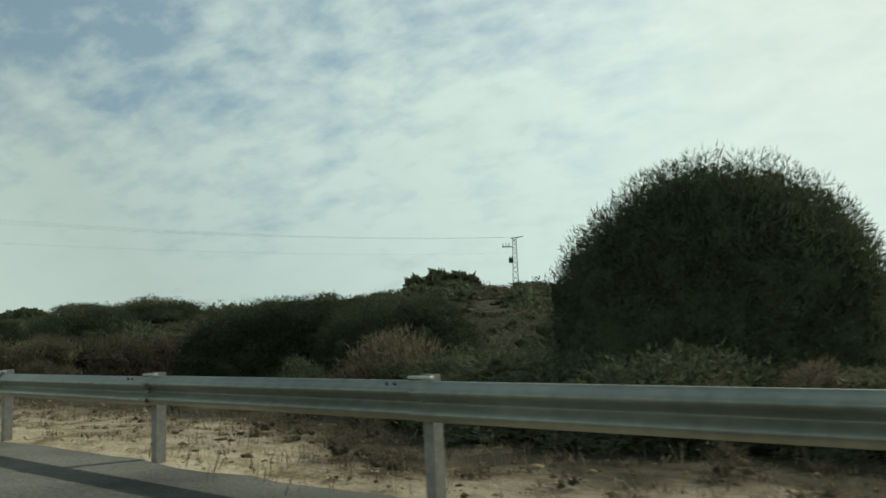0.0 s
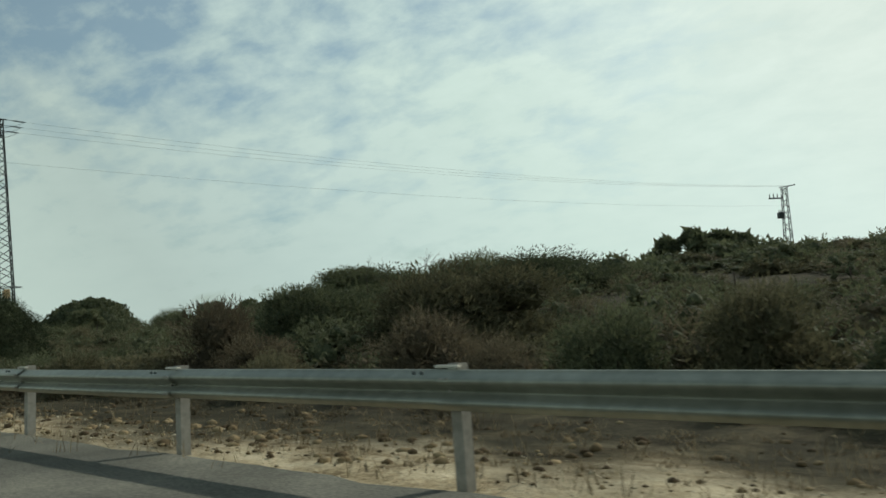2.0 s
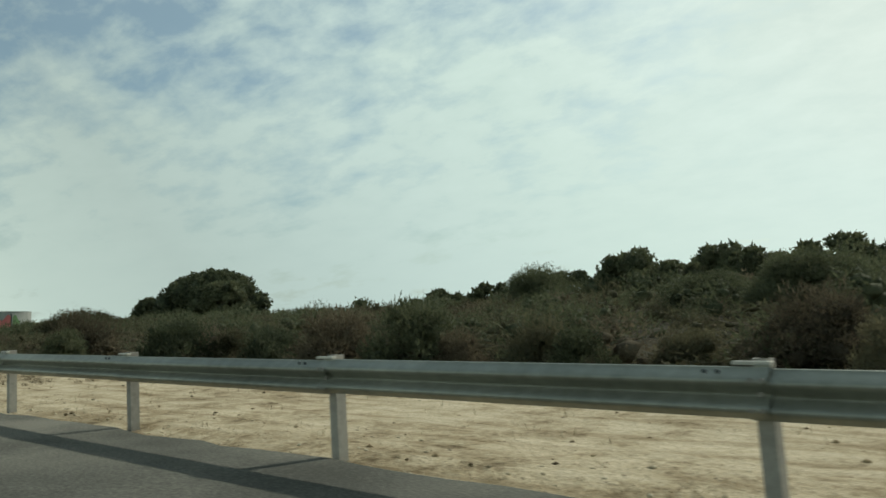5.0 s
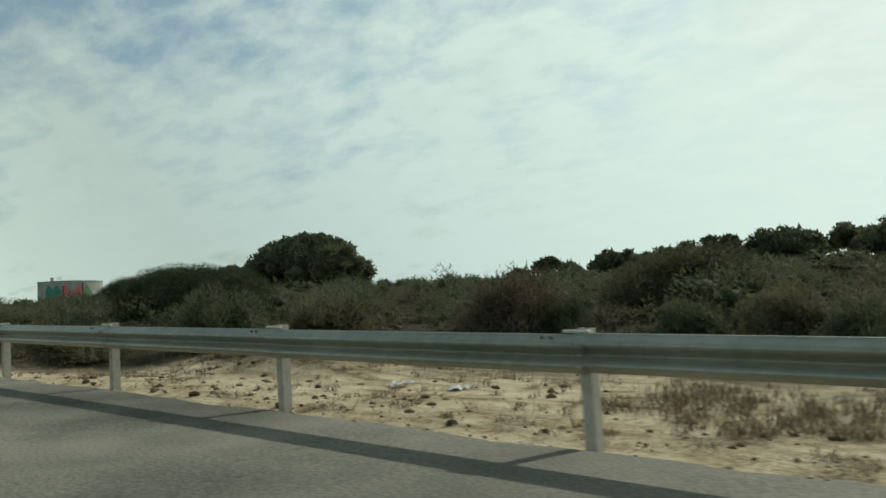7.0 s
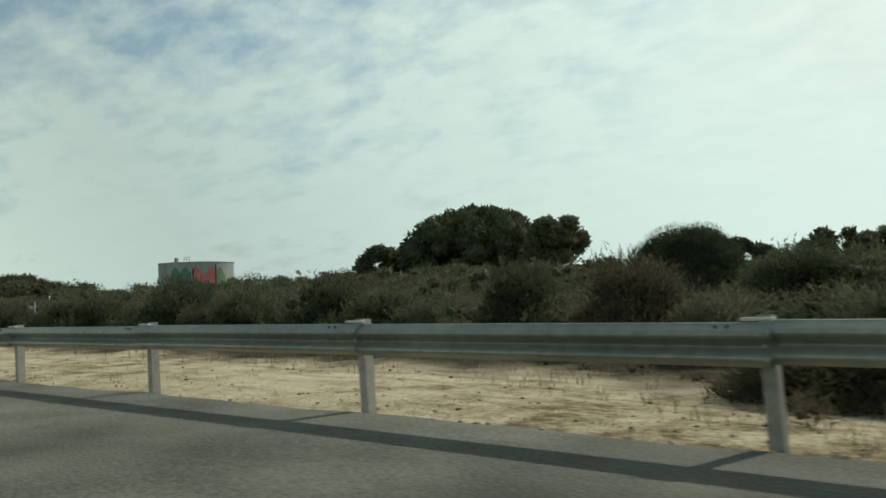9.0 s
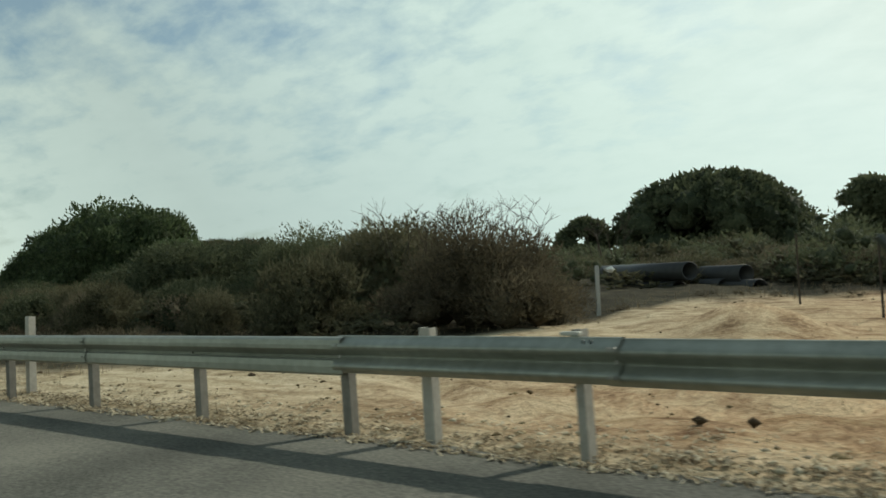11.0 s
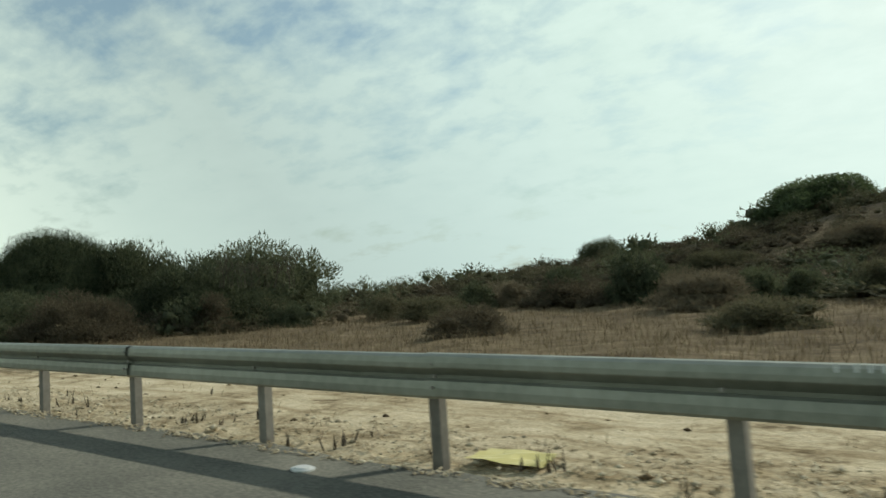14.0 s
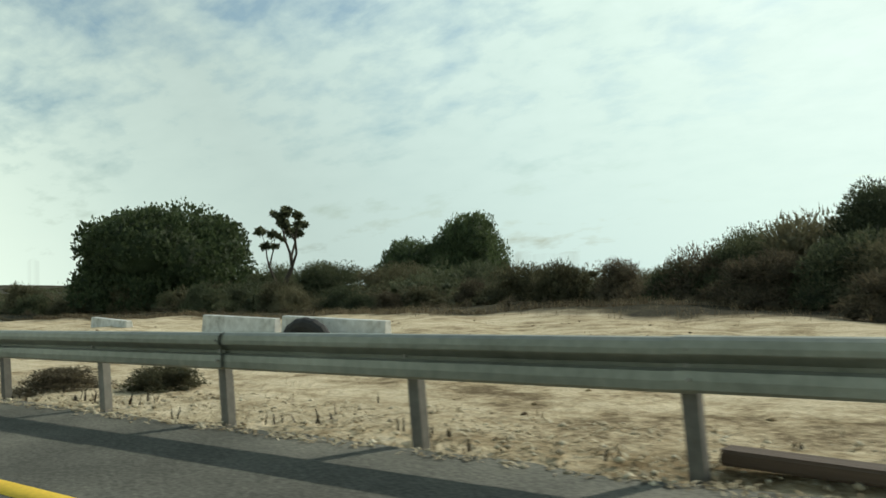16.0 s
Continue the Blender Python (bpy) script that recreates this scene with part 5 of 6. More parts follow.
def direction_sign():
    turn = math.degrees(math.atan2(-0.40, 1.73))
    root = empty("direction_sign", stand(231.17, 0.70, 0.0) @ pose(0, 0, 0, 0, -4.0, 0) @ pose(0, 0, 0, 0, 0, turn))
    for x, y in ((-0.30, 0.035), (0.27, 0.035)):
        bm = bmesh.new()
        bar(bm, (x, y, -0.3), (x, y, 2.38), 0.032, 14)
        pole = part("pole", bm, M_PALESTEEL, root, smooth=False)
        for z in (2.09, 2.33):
            bm = bmesh.new()
            box(bm, (x - 0.05, 0.0, z - 0.015), (x + 0.05, 0.075, z + 0.015), 0.004)
            part("clamp", bm, M_SIGNBACK, pole)
    arrow_panel(root, -1, -0.012, 0.80, 2.005, 2.45, "\u05df\u05d5\u05e4\u05e6 \u05d1\u05d7\u05e8\u05de")
    arrow_panel(root, 1, 0.012, 0.96, 2.005, 2.45, "\u05d6\u05db\u05e8\u05de \u05d1\u05d7\u05e8\u05de")
    return tagged(root, "pair of white arrow signs with Hebrew lettering on two poles", "road sign")


direction_sign()

# ---- water tank with wall painting ----
M_TANK = material("weathered_tank_wall", ((0.3, (0.20, 0.22, 0.20)), (0.55, (0.30, 0.32, 0.29)), (0.75, (0.40, 0.41, 0.37))), scale=0.8, big=0.2, rough=0.85, stretch_to=(1, 1, 0.3))
M_TEAL = material("teal_wall_paint", ((0.3, (0.03, 0.15, 0.12)), (0.7, (0.07, 0.26, 0.20))), scale=1.2, rough=0.8)
M_PINK = material("red_pink_wall_paint", ((0.3, (0.50, 0.10, 0.09)), (0.7, (0.62, 0.22, 0.20))), scale=1.0, rough=0.8)


def water_tank():
    base = level(291.5, 97) - 0.3
    h, r = 10.9 - base, 7.3
    root = empty("water_tank", stand(291.5, 97.0, base))
    bm = bmesh.new()
    bar(bm, (0, 0, 0), (0, 0, h), r, 64)
    part("wall", bm, M_TANK, root)
    bm = bmesh.new()
    bar(bm, (0, 0, h), (0, 0, h + 0.12), r + 0.12, 64)
    bar(bm, (0, 0, h + 0.12), (0, 0, h + 0.5), r, 64, 0.5)
    part("roof", bm, M_TANK, root)

    def patch(name, a0, a1, z0f, z1f, mat, lab):
        bm = bmesh.new()
        n = 14
        col = []
        for i in range(n + 1):
            u = i / n
            a = radians(a0 + (a1 - a0) * u)
            lo, hi = z0f(u) * h, z1f(u) * h
            col.append([bm.verts.new((rr * math.cos(a), rr * math.sin(a), z)) for rr, z in ((r + 0.004, lo), (r + 0.02, lo), (r + 0.02, hi), (r + 0.004, hi))])
        for c, d in zip(col, col[1:]):
            for i in range(3):
                bm.faces.new((c[i], d[i], d[i + 1], c[i + 1]))
        part(name, bm, mat, root, lab)

    # the painted side looks back down the road
    patch("painting", -82, -50, lambda u: 0.05, lambda u: 0.62 + 0.22 * abs(math.sin(u * 6.5)), M_TEAL, "teal lettered wall painting")
    patch("painting", -46, -14, lambda u: 0.05, lambda u: 0.72 + 0.14 * math.sin(u * 8 + 1), M_PINK, "pink and red wall painting")
    patch("outline", -48, -46, lambda u: 0.05, lambda u: 0.80, M_BLACK, "black painted outline")
    patch("outline", -14, -11.5, lambda u: 0.05, lambda u: 0.92, M_BLACK, "black painted outline")
    patch("outline", -36, -35, lambda u: 0.05, lambda u: 0.55, M_BLACK, "black painted outline")
    patch("painting", -10, 6, lambda u: 0.05, lambda u: 0.70 + 0.15 * math.sin(u * 5), M_GREEN, "green wall painting")
    bm = bmesh.new()
    box(bm, (-1.2, -4.6, h + 0.2), (-0.6, -4.0, h + 1.15), 0.05)
    part("hatch", bm, M_TANK, root)
    bm = bmesh.new()
    for x in (1.6, 2.4, 3.2):
        bar(bm, (x, -4.6, h + 0.2), (x, -4.6, h + 1.2), 0.04, 5)
    for z in (0.7, 1.15):
        bar(bm, (1.6, -4.6, h + z), (3.2, -4.6, h + z), 0.03, 5)
    part("railing", bm, M_DARKSTEEL, root)
    return tagged(root, "round concrete water tank with faded coloured wall paintings", "water tank")


water_tank()

# ---- yard beside the track: pipes, stakes, posts, bag ----
M_PIPE = material("black_plastic_pipe", ((0.3, (0.014, 0.014, 0.014)), (0.7, (0.045, 0.045, 0.043))), scale=3, rough=0.55)
M_STAKE = material("dark_green_painted_steel", ((0.3, (0.012, 0.018, 0.014)), (0.7, (0.03, 0.042, 0.032))), scale=9, rough=0.6)
M_BAG = material("white_plastic_film", ((0.3, (0.62, 0.64, 0.62)), (0.7, (0.80, 0.81, 0.79))), scale=12, rough=0.75, bump=0.4, translucent=0.25)
M_WOOD = material("weathered_brown_timber", ((0.3, (0.04, 0.027, 0.018)), (0.55, (0.08, 0.054, 0.036)), (0.75, (0.13, 0.092, 0.064))), scale=5, rough=0.9, bump=0.5, stretch_to=(0.2, 3, 3))


def pipe(s, lat, z, length, turn, r=0.30):
    bm = bmesh.new()
    n = 24
    rings = []
    for x, rr in ((0, r), (0, r * 0.86), (-length, r * 0.86), (-length, r)):
        rings.append([bm.verts.new((x, rr * math.cos(2 * math.pi * i / n), rr * math.sin(2 * math.pi * i / n))) for i in range(n)])
    for a, b in zip(rings, rings[1:] + rings[:1]):
        for i in range(n):
            j = (i + 1) % n
            bm.faces.new((a[i], a[j], b[j], b[i]))
    bmesh.ops.recalc_face_normals(bm, faces=bm.faces)
    ob = part("pipe", bm, M_PIPE, None, smooth=True)
    ob.matrix_world = stand(s, lat, z, turn)
    return tagged(ob, "large black plastic drain pipe lying in the yard", "pipe", "stacked pipes")


for s, lat, z, length, turn in ((220.4, 20.0, 1.15, 6.0, -38), (219.6, 20.8, 0.58, 6.0, -38), (218.9, 20.6, 1.02, 5.5, -36), (218.4, 20.2, 0.56, 5.5, -36), (220.9, 20.4, 0.56, 6.0, -38)):
    pipe(s, lat, float(hill(s, lat)) * 0.4 + z - 0.15, length, turn)


def stake(s, lat, height, lean_s, lean_lat, label, mat=None, r=0.028, name="stake", group=""):
    bm = bmesh.new()
    top = Vector((-lean_s, lean_lat, height))
    bar(bm, Vector((0, 0, -0.25)), top, r, 4)
    bar(bm, Vector((r * 0.9, 0, -0.25)), top + Vector((r * 0.9, 0, -0.02)), r * 0.5, 4)
    ob = part(name, bm, mat or M_STAKE)
    ob.matrix_world = stand(s, lat, float(hill(s, lat)))
    return tagged(ob, label, "stake", group)


stake(211.8, 0.34, 1.40, 0.16, 0.10, "leaning dark green steel stake beside the rail", group="crossed stakes")
stake(211.05, 0.75, 1.32, 1.15, -0.35, "second dark steel stake crossing the first", group="crossed stakes")
for s, lat, h in ((210.4, 8.0, 1.05), (206.2, 9.5, 1.5), (214.0, 12.0, 1.5), (205.0, 9.0, 1.4), (216.0, 14.5, 1.6), (200.0, 9.5, 1.5)):
    stake(s, lat, h, 0.04, 0.02, "thin rusty fence post standing in the scrub", M_BARK, 0.022, "fence_post", "old fence posts")
for s, lat, h in ((50.6, 14.5, 1.35), (49.3, 13.8, 1.2), (58.0, 22.5, 1.5), (276.5, 52.0, 1.8), (281.0, 53.0, 1.8), (14.0, 27.0, 1.6), (10.0, 28.0, 1.6)):
    stake(s, lat, h, 0.06, 0.03, "thin rusty fence post standing in the scrub", M_BARK, 0.035, "fence_post", "old fence posts")
stake(220.2, 13.1, 1.55 - float(hill(220.2, 13.1)), 0.02, 0, "slim white marker post in the scrub", M_PALESTEEL, 0.05, "marker_post")


def rumpled(name, s, lat, z, size, flat, mat, label, category, seed, detail=2):
    bm = bmesh.new()
    bmesh.ops.create_icosphere(bm, subdivisions=detail, radius=1.0)
    r = random.Random(seed)
    for v in bm.verts:
        v.co *= 1 + r.uniform(-0.35, 0.25)
        v.co = Vector((v.co.x * size, v.co.y * size * 0.7, v.co.z * size * flat))
    ob = part(name, bm, mat)
    ob.matrix_world = stand(s, lat, float(hill(s, lat)) + z, r.uniform(0, 360))
    return tagged(ob, label, category)


rumpled("plastic_bag", 220.3, 14.0, 1.45 - float(hill(220.3, 14.0)), 0.13, 0.6, M_BAG, "white plastic bag caught on a bush", "litter", 3)


def sheet(s, lat, w, d, turn, mat, label, seed, bend=0.05, name="paper_scrap", z=0.012):
    """A thin crumpled scrap lying on the ground."""
    bm = bmesh.new()
    r = random.Random(seed)
    n = 5
    lift = [[r.uniform(0, bend) for _ in range(n)] for _ in range(n)]
    vs = [[[bm.verts.new(((i / (n - 1) - 0.5) * w * r.uniform(0.9, 1.1), (j / (n - 1) - 0.5) * d * r.uniform(0.9, 1.1), lift[i][j] + k)) for j in range(n)] for i in range(n)] for k in (0.004, 0.0)]
    for k in (0, 1):
        for i in range(n - 1):
            for j in range(n - 1):
                bm.faces.new((vs[k][i][j], vs[k][i + 1][j], vs[k][i + 1][j + 1], vs[k][i][j + 1]))
    bmesh.ops.recalc_face_normals(bm, faces=bm.faces)
    ob = part(name, bm, mat)
    ob.matrix_world = stand(s, lat, max(0.0 if lat < -0.1 else -9, float(hill(s, lat))) + z, turn)
    return tagged(ob, label, "litter", "roadside litter")


PAPER = "crumpled white paper scrap lying on the verge"
for k, (s, lat, w, d) in enumerate(((229.14, 0.3, 0.34, 0.26), (228.45, 0.35, 0.42, 0.24), (244.48, 0.25, 0.40, 0.22), (288.12, 1.27, 0.34, 0.2), (295.89, 0.3, 0.2, 0.28), (255.24, 0.1, 0.2, 0.1), (117.87, 2.28, 0.3, 0.2), (117.04, 2.45, 0.36, 0.2), (122.09, 3.11, 0.5, 0.3), (27.54, 0.05, 0.2, 0.14), (304.66, 0.2, 0.22, 0.1), (3.0, 4.5, 0.3, 0.2))):
    sheet(s, lat, w, d, 40 * k, M_BAG, PAPER, 30 + k, 0.06)
M_YELLOWSHEET = material("yellow_plastic_sheet", ((0.3, (0.48, 0.42, 0.14)), (0.7, (0.66, 0.58, 0.24))), scale=7, rough=0.5)
sheet(274.94, 0.45, 0.55, 0.4, 12, M_YELLOWSHEET, "flattened pale yellow plastic sheet on the sand", 61, 0.04, "plastic_sheet")
M_RUBBER = material("black_tyre_rubber", ((0.3, (0.012, 0.012, 0.012)), (0.7, (0.035, 0.034, 0.032))), scale=14, rough=0.8)
sheet(51.75, -0.75, 1.15, 0.09, 46, M_RUBBER, "strip of torn tyre rubber on the shoulder", 62, 0.03, "rubber_strip")
sheet(211.9, 0.1, 0.26, 0.12, 10, M_RUBBER, "scrap of black rubber by the verge", 63, 0.05, "rubber_strip")


for k, (s, lat, size) in enumerate(((52.2, 14.4, 0.20), (51.6, 13.6, 0.13), (51.0, 12.9, 0.16), (50.4, 12.6, 0.11), (52.9, 15.0, 0.12))):
    rumpled("rubble_lump", s, lat, 0.04, size, 0.55, M_BAG if k == 0 else M_STONE, "pale lump of rubble tipped beside the pylon" if k else "white plastic bag among the rubble by the pylon", "rubble" if k else "litter", 70 + k)
rumpled("plastic_bag", 206.4, 8.4, 0.45, 0.12, 0.7, M_BAG, "white plastic bag caught on a bush", "litter", 6)
stake(207.6, 14.0, 1.40, 0.02, 0, "slim white marker post in the scrub", M_PALESTEEL, 0.04, "marker_post")


def marker_plate(s, lat, z):
    root = empty("marker_plate", stand(s, lat, float(hill(s, lat)), -35))
    top = z - float(hill(s, lat))
    bm = bmesh.new()
    bar(bm, (0, 0, -0.2), (0, 0, top), 0.02, 6)
    part("pole", bm, M_DARKSTEEL, root)
    bm = bmesh.new()
    box(bm, (-0.12, -0.024, top - 0.12), (0.12, -0.020, top + 0.12), 0.002)
    part("plate", bm, M_WHITE, root)
    return tagged(root, "small square white plate on a thin pole", "marker plate")


marker_plate(206.1, 14.0, 1.80)


def lid(s, lat, r=0.085):
    bm = bmesh.new()
    bar(bm, (0, 0, 0), (0, 0, 0.012), r, 20)
    bar(bm, (0, 0, 0.012), (0, 0, 0.022), r * 0.75, 20, r * 0.7)
    ob = part("lid", bm, M_BAG)
    ob.matrix_world = stand(s, lat, 0.001)
    return tagged(ob, "white plastic lid lying on the asphalt", "litter", "roadside litter")


lid(276.03, -0.54)


def timber(s, lat, length, turn, wide=0.20, high=0.085):
    bm = bmesh.new()
    box(bm, (-length, -wide / 2, 0), (0, wide / 2, high), 0.012)
    r = random.Random(2)
    for v in bm.verts:
        v.co += Vector((r.uniform(-0.01, 0.01), r.uniform(-0.008, 0.008), r.uniform(-0.006, 0.006)))
    ob = part("timber_beam", bm, M_WOOD)
    ob.matrix_world = stand(s, lat, float(hill(s, lat)) - 0.05, turn)
    return tagged(ob, "old brown timber beam lying on the sand", "timber")


timber(313.3, 0.34, 2.1, 0)


def crate_scrap(s, lat):
    root = empty("broken_crate", stand(s, lat, float(hill(s, lat)), 25))
    r = random.Random(8)
    for k in range(5):
        bm = bmesh.new()
        a = r.uniform(-30, 30)
        vs = box(bm, (-0.16, -0.025, 0), (0.16, 0.025, 0.012))
        bmesh.ops.transform(bm, matrix=pose(r.uniform(-0.1, 0.1), 0.06 * k - 0.13, 0.012 + 0.016 * k, r.uniform(-8, 8), r.uniform(-18, 18), a), verts=bm.verts)
        part("slat", bm, M_WOOD, root)
    return tagged(root, "broken wooden crate slats heaped beside a post", "debris")


crate_scrap(295.5, 0.34)

# ---- barriers across the field ----
M_BARRIER = material("dirty_white_barrier", ((0.32, (0.30, 0.29, 0.25)), (0.5, (0.58, 0.58, 0.54)), (0.7, (0.78, 0.78, 0.74))), scale=7, big=1.6, rough=0.8, bump=0.2)


def barrier(s, lat, length, z, turn, label):
    """A long concrete road barrier, splayed at the foot, with lifting slots."""
    root = empty("road_barrier", stand(s, lat, z, turn))
    bm = bmesh.new()
    prof = ((-0.28, 0), (-0.28, 0.08), (-0.14, 0.30), (-0.09, 0.80), (0.09, 0.80), (0.14, 0.30), (0.28, 0.08), (0.28, 0))
    a = [bm.verts.new((0, y, h)) for y, h in prof]
    b = [bm.verts.new((-length, y, h)) for y, h in prof]
    bm.faces.new(a)
    bm.faces.new(b[::-1])
    for i in range(8):
        j = (i + 1) % 8
        bm.faces.new((a[i], b[i], b[j], a[j]))
    bmesh.ops.recalc_face_normals(bm, faces=bm.faces)
    bmesh.ops.bevel(bm, geom=bm.edges[:], offset=0.015, segments=1, affect="EDGES")
    body = part("body", bm, M_BARRIER, root)
    for k in range(2):
        bm = bmesh.new()
        x = -length * (0.25 + 0.5 * k)
        box(bm, (x - 0.2, -0.30, 0.0), (x + 0.2, -0.272, 0.07))
        part("slot", bm, M_BLACK, body)
    return tagged(root, label, "barrier", "road barriers")


barrier(328.2, 8.5, 2.7, -0.47, 0, "dirty white concrete road barrier across the field")
barrier(324.9, 8.6, 3.2, -0.54, 0, "dirty white concrete road barrier across the field")
barrier(336.0, 9.6, 2.6, -0.58, -8, "dirty white concrete road barrier standing apart")


def tyre(s, lat, z, turn, tilt):
    root = empty("tractor_tyre", stand(s, lat, z, turn) @ pose(0, 0, 0, tilt, 0, 0))
    bm = bmesh.new()
    n, m = 36, 12
    rings = []
    for i in range(n):
        a = 2 * math.pi * i / n
        ring = []
        for j in range(m):
            b = 2 * math.pi * j / m
            rr = 0.56 + 0.17 * math.cos(b) + (0.02 if i % 2 and math.cos(b) > 0.5 else 0)
            ring.append(bm.verts.new((rr * math.cos(a), 0.16 * math.sin(b), rr * math.sin(a))))
        rings.append(ring)
    for i in range(n):
        for j in range(m):
            bm.faces.new((rings[i][j], rings[(i + 1) % n][j], rings[(i + 1) % n][(j + 1) % m], rings[i][(j + 1) % m]))
    bmesh.ops.recalc_face_normals(bm, faces=bm.faces)
    part("tread", bm, M_RUBBER, root)
    return tagged(root, "dark worn tractor tyre half sunk before the barriers", "tyre")


tyre(326.6, 7.9, -0.34, 8, 6)

# ---- single plants at the foot of the rail ----
for kind, s, lat, w, h, seed in (("dry", 50.6, 0.55, 0.62, 0.30, 1), ("dry", 48.4, 1.1, 1.6, 0.58, 2), ("dry", 46.7, 0.5, 0.9, 0.28, 0), ("dry", 50.3, 1.3, 0.55, 0.28, 1), ("weed", 109.6, 0.55, 1.1, 0.55, 1), ("weed", 110.4, 0.7, 0.8, 0.4, 2), ("olive", 322.2, 1.3, 1.3, 0.3, 0), ("dry", 323.6, 0.8, 1.5, 0.25, 1), ("dry", 245.6, 0.35, 0.42, 0.14, 1), ("dry", 263.8, 1.7, 0.6, 0.3, 0), ("dry", 101.5, 3.0, 3.2, 0.6, 0), ("dry", 99.6, 1.5, 1.8, 0.55, 1), ("dark", 98.3, 2.3, 3.4, 0.9, 1), ("dark", 95.0, 2.3, 3.4, 0.9, 2), ("dry", 96.3, 1.3, 2.0, 0.6, 0), ("dry", 93.2, 1.3, 1.8, 0.55, 2), ("olive", 92.0, 2.8, 3.0, 0.8, 1)):
    bush(kind, s, lat, w, float(hill(s, lat)) + h, seed=seed, sink=0.03, group="small verge plants")

# ---- loose ground cover ----


def scatter_points(seed, count, s0, s1, lat_of):
    r = np.random.default_rng(seed)
    s = r.uniform(s0, s1, count)
    lat = lat_of(r, s)
    x, y = world_xy(s, lat)
    return r, np.stack([x, y, road_z(s) + np.where(lat < -0.02, 0.003, hill(s, lat))], -1), s, lat


def stones(name, seed, count, s0, s1, lat_of, size, label, mat=None):
    r, p, s, lat = scatter_points(seed, count, s0, s1, lat_of)
    g = bmesh.new()
    bmesh.ops.create_icosphere(g, subdivisions=1, radius=1.0)
    oct_v = np.array([v.co[:] for v in g.verts])
    oct_f = np.array([[v.index for v in f.verts] for f in g.faces])
    g.free()
    if size < 0.03:
        oct_v = np.array(((1, 0, 0), (-1, 0, 0), (0, 1, 0), (0, -1, 0), (0, 0, 1), (0, 0, -1)), float)
        oct_f = np.array(((0, 2, 4), (2, 1, 4), (1, 3, 4), (3, 0, 4), (2, 0, 5), (1, 2, 5), (3, 1, 5), (0, 3, 5)))
    sz = size * (0.4 + 1.6 * r.random((count, 1, 1)) ** 3)
    v = oct_v[None] * (0.7 + 0.6 * r.random((count, len(oct_v), 1))) * sz * np.array((1.2, 1.0, 0.7))
    a = r.uniform(0, 6.28, count)
    c, n = np.cos(a)[:, None], np.sin(a)[:, None]
    v = np.stack([v[:, :, 0] * c - v[:, :, 1] * n, v[:, :, 0] * n + v[:, :, 1] * c, v[:, :, 2]], -1) + p[:, None, :]
    f = oct_f[None] + (np.arange(count) * len(oct_v))[:, None, None]
    return tagged(raw_mesh(name, v.reshape(-1, 3), f.reshape(-1, 3), mat or M_STONE), label, "gravel", kind="stuff")


def blades(name, seed, count, s0, s1, lat_of, height, width, mat, label, category, lean=0.5, per=4, flat=False):
    r, p, s, lat = scatter_points(seed, count, s0, s1, lat_of)
    p = np.repeat(p, per, 0) + r.normal(size=(count * per, 3)) * (0.05, 0.05, 0)
    n = len(p)
    a = r.uniform(0, 6.28, n)
    out = np.stack([np.cos(a), np.sin(a), np.zeros(n)], -1)
    side = np.stack([-np.sin(a), np.cos(a), np.zeros(n)], -1)
    h = height * (0.4 + 0.9 * r.random((n, 1)))
    up = np.array((0, 0, 0.08 if flat else 1.0))
    tip = p + up * h + out * h * (1.0 if flat else lean * r.random((n, 1)))
    mid = p * 0.45 + tip * 0.55 + (np.array((0, 0, 0.012)) if flat else 0)
    w = width * (0.6 + 0.8 * r.random((n, 1)))
    v = np.stack([p - side * w, p + side * w, mid + side * w * 0.8, mid - side * w * 0.8, tip], 1)
    i = np.arange(n * 5).reshape(n, 5)
    f = np.concatenate([i[:, (0, 1, 2)], i[:, (0, 2, 3)], i[:, (3, 2, 4)]])
    return tagged(raw_mesh(name, v.reshape(-1, 3), f, mat), label, category, kind="stuff")


def verge(r, s):
    return 0.05 + 1.5 * r.random(len(s)) ** 1.6


def field_edge(r, s):
    return FIELD(s) + (scrub_edge(s) + 4 - FIELD(s)) * r.random(len(s)) * 1.05 - 0.4


def open_sand(r, s):
    return 0.3 + (FIELD(s) + 0.5) * r.random(len(s))


M_CLOD = material("brown_earth_clods", ((0.3, (0.07, 0.05, 0.03)), (0.55, (0.17, 0.125, 0.07)), (0.8, (0.34, 0.265, 0.155))), scale=6, rough=1.0, bump=0.5, per_island=0.6, spec=0.1)
M_CHAR = material("charred_stalks", ((0.3, (0.035, 0.027, 0.019)), (0.7, (0.11, 0.085, 0.055))), scale=9, rough=0.95, per_island=0.4)

rumpled("rock", 254.3, 0.35, 0.03, 0.09, 0.75, M_CLOD, "brown rock lying on the verge", "rock", 12)


def chip_strip(r, s):
    return -0.18 + 1.5 * r.random(len(s)) ** 1.6


def clumped(r, s):
    """Stalks stand in loose clumps a little way from the asphalt."""
    s += 0.5 * (np.round(s / 0.85) * 0.85 - s) + 0.25 * np.sin(s * 3.1)
    return 0.22 + 0.10 * np.sin(s * 1.9) + 0.16 * r.normal(size=len(s)) ** 2


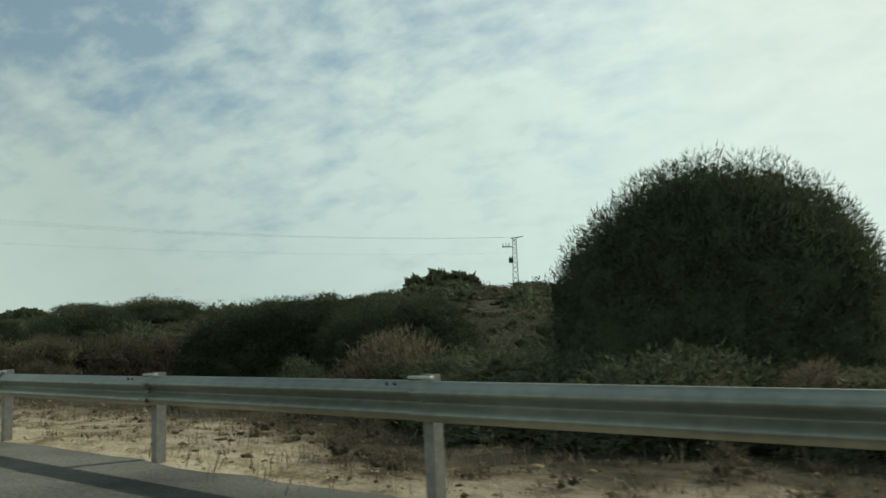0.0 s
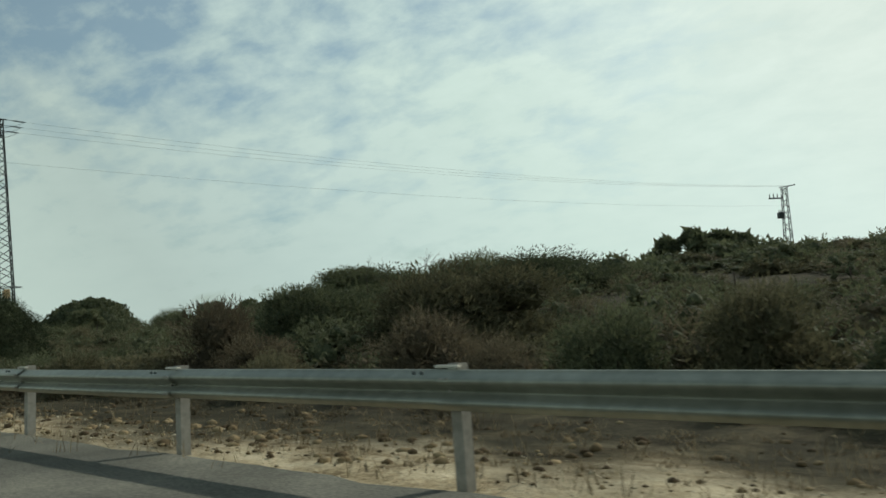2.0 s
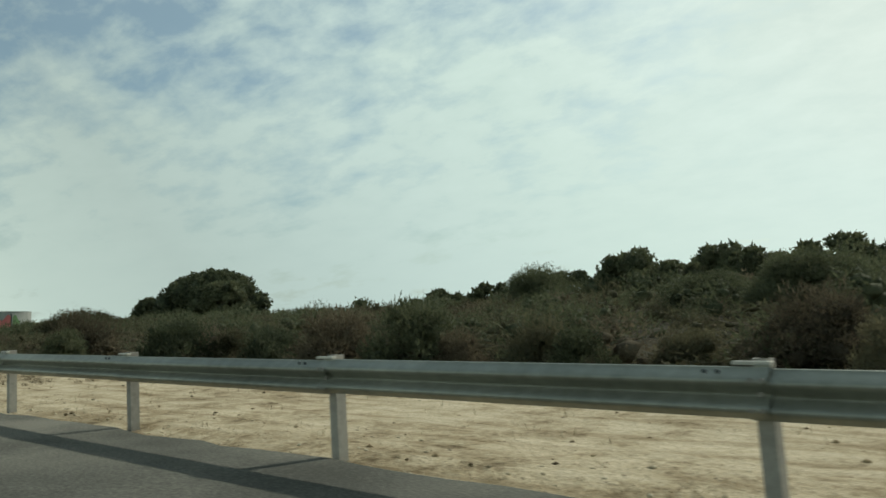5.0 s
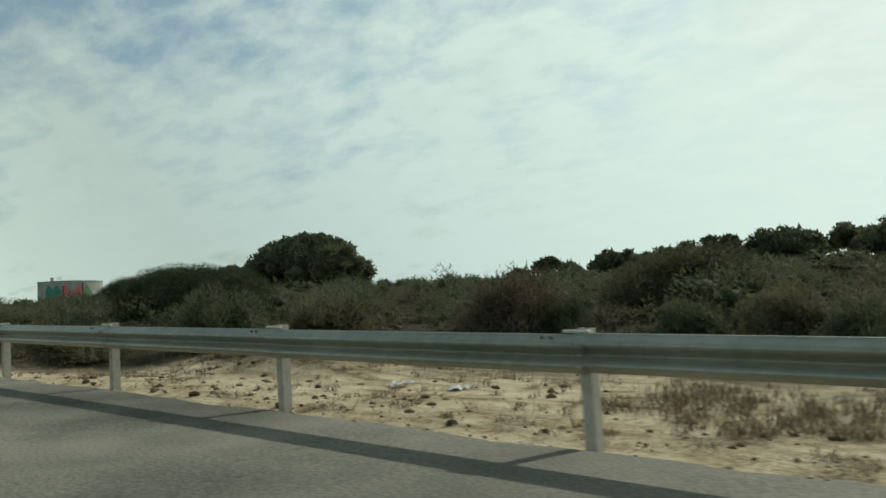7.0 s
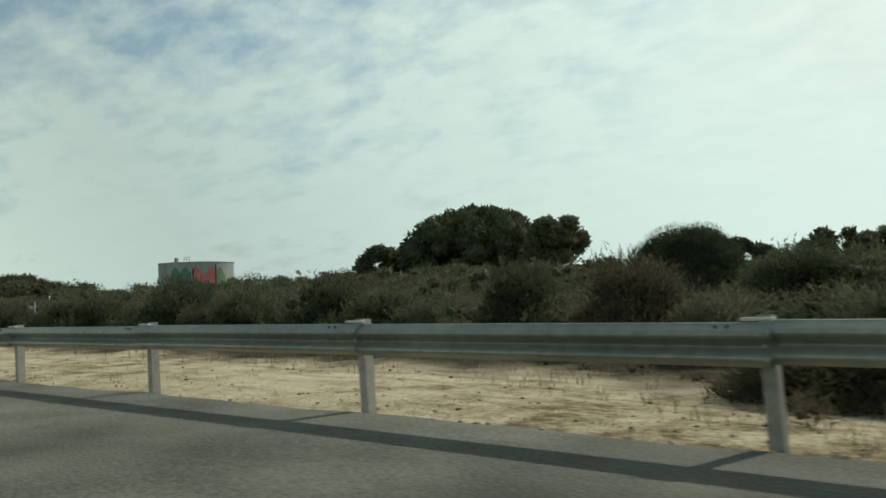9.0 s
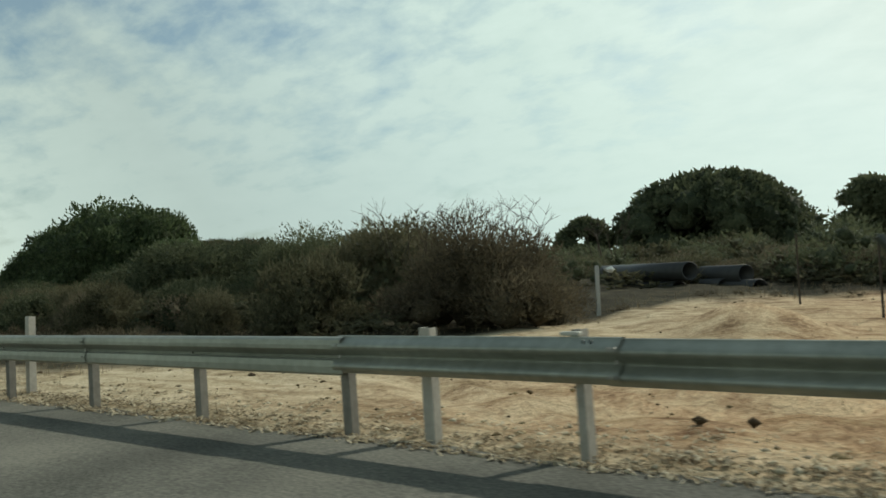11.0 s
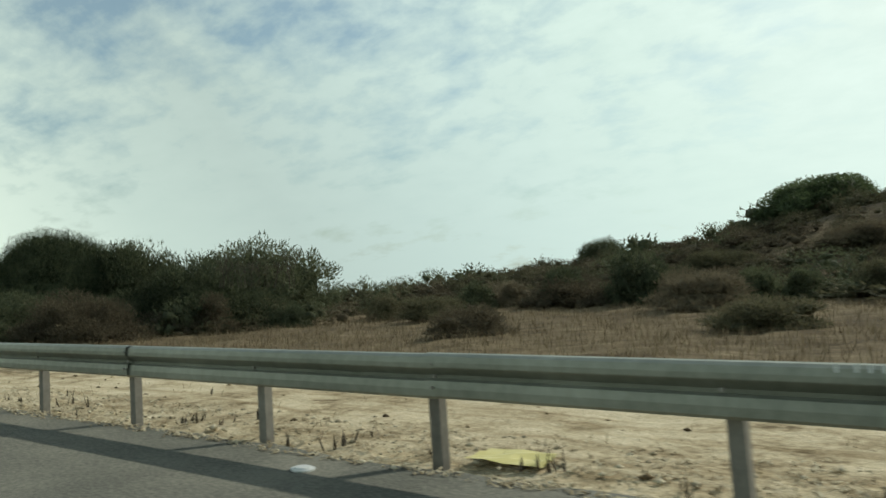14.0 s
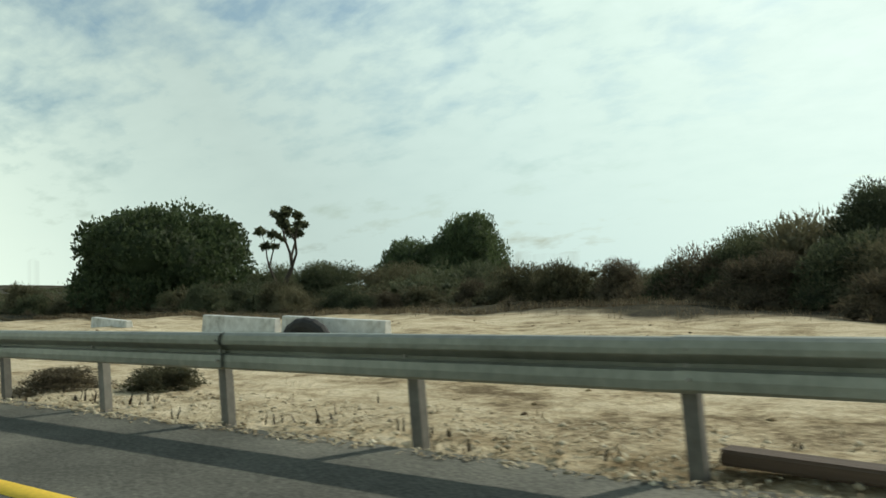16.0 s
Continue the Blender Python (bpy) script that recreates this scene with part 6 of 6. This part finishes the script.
stones("gravel", 1, 9000, -48, 345, verge, 0.016, "pale gravel and clods along the asphalt edge")
stones("gravel", 2, 5000, -48, 345, open_sand, 0.022, "scattered stones and clods on the sand", M_CLOD)
stones("gravel", 13, 10000, 200, 345, chip_strip, 0.020, "pale chips and bits of straw along the asphalt edge")
stones("rubble", 3, 1500, -48, 44, lambda r, s: 0.7 + 3.5 * r.random(len(s)), 0.04, "broken brown clods and rubble on the verge", M_CLOD)
stones("rubble", 14, 1100, 6, 46, lambda r, s: 0.35 + 1.6 * r.random(len(s)), 0.042, "heaped brown and ochre rubble behind the rail", M_CLOD)
stones("rubble", 4, 600, 192, 222, lambda r, s: 0.5 + 5 * r.random(len(s)), 0.028, "broken clods of ochre earth beside the track", M_CLOD)
stones("rubble", 5, 900, 100, 142, lambda r, s: 0.3 + 3.0 * r.random(len(s)) ** 1.5, 0.034, "rubble and clods tipped beside the ditch", M_CLOD)
stones("gravel", 17, 3500, 100, 172, lambda r, s: -0.04 + 0.16 * r.random(len(s)), 0.016, "pale crumbs along the broken edge of the asphalt")
stones("rubble", 15, 500, 138, 149, lambda r, s: 0.2 + 1.0 * r.random(len(s)), 0.026, "pale rubble at the edge of the ditch")
blades("straw", 6, 12000, -48, 345, verge, 0.09, 0.004, M_STRAW, "flattened straw and chips along the asphalt edge", "straw", flat=True)
blades("straw", 23, 2600, 97, 109, lambda r, s: 0.15 + 1.25 * r.random(len(s)), 0.10, 0.011, M_STRAW, "pale straw and chips strewn behind the rail", "straw", flat=True)
blades("straw", 7, 9000, 200, 345, chip_strip, 0.085, 0.010, M_STRAW, "flattened straw and chips along the asphalt edge", "straw", flat=True)
blades("wood_chips", 22, 6000, 192, 262, lambda r, s: -0.12 + 0.6 * r.random(len(s)) ** 1.3, 0.06, 0.009, M_BROWNGRASS, "brown chips and dead stems strewn along the asphalt edge", "chips", flat=True)
blades("dry_grass", 8, 17000, -60, 360, field_edge, 0.19, 0.004, M_BROWNGRASS, "dead brown grass at the edge of the scrub", "grass", per=3, lean=1.1)
blades("dry_grass", 9, 1800, -48, 345, open_sand, 0.09, 0.003, M_STRAW, "thin dry grass on the sand", "grass", per=5, lean=1.0)
blades("dry_grass", 20, 17000, 244, 302, lambda r, s: FIELD(s) + 0.4 + (30 - FIELD(s)) * r.random(len(s)) ** 1.3, 0.19, 0.005, M_FIELD, "bleached dead grass standing over the field", "grass", per=3, lean=0.9)
blades("dry_grass", 12, 9000, 225, 370, lambda r, s: 4 + 16 * r.random(len(s)) * (s < 314) + 12 * (s >= 314), 0.22, 0.005, M_BROWNGRASS, "dead brown grass over the field", "grass", per=3, lean=1.1)
blades("dry_grass", 21, 700, 106.0, 114.6, lambda r, s: 1.3 + 2.2 * r.random(len(s)) ** 1.4 + 0.3 * np.sin(s * 2.1), 0.15, 0.004, M_BROWNGRASS, "patch of dead brown grass on the sand", "grass", per=12, lean=1.6)
blades("grass_tufts", 18, 700, 84, 126, lambda r, s: 0.3 + 4.2 * r.random(len(s)), 0.08, 0.004, M_BROWNGRASS, "low brown grass tufts on the pale verge", "grass", per=22, lean=2.2)
blades("grass_tufts", 19, 900, -48, 12, lambda r, s: 0.5 + 3.0 * r.random(len(s)) ** 0.7, 0.07, 0.004, M_BROWNGRASS, "low brown grass tufts on the pale verge", "grass", per=22, lean=2.2)
blades("cut_stalks", 10, 330, 255, 340, clumped, 0.11, 0.013, M_CHAR, "dark cut stalks standing in the verge", "stalks", lean=0.5, per=2)
blades("cut_stalks", 11, 70, -48, 60, lambda r, s: 0.2 + 1.2 * r.random(len(s)), 0.13, 0.008, M_CHAR, "dark cut stalks standing in the verge", "stalks", lean=0.4, per=2)
blades("dry_stalks", 16, 40, 14, 52, lambda r, s: 0.25 + 0.9 * r.random(len(s)), 0.34, 0.006, M_STRAW, "tall pale dry stalks behind the rail", "stalks", lean=0.35, per=3)

# extra leaning post beside the early rail, and the tall one where the rails meet
for s, lat, top, lean, label in ((-26.5, 0.45, 0.80, -9, "spare pale post leaning behind the rail"), (215.24, 0.16, 0.84, 0, "extra post under the end of the rail"), (222.2, 0.42, 1.0, 1, "taller pale post with a notched head")):
    ob = channel_post(None, 0, 0, top, 0.10, 0.09, "marker_post")
    ob.matrix_world = stand(s, lat, 0) @ pose(0, 0, 0, 0, lean, 0)
    tagged(ob, label, "post")
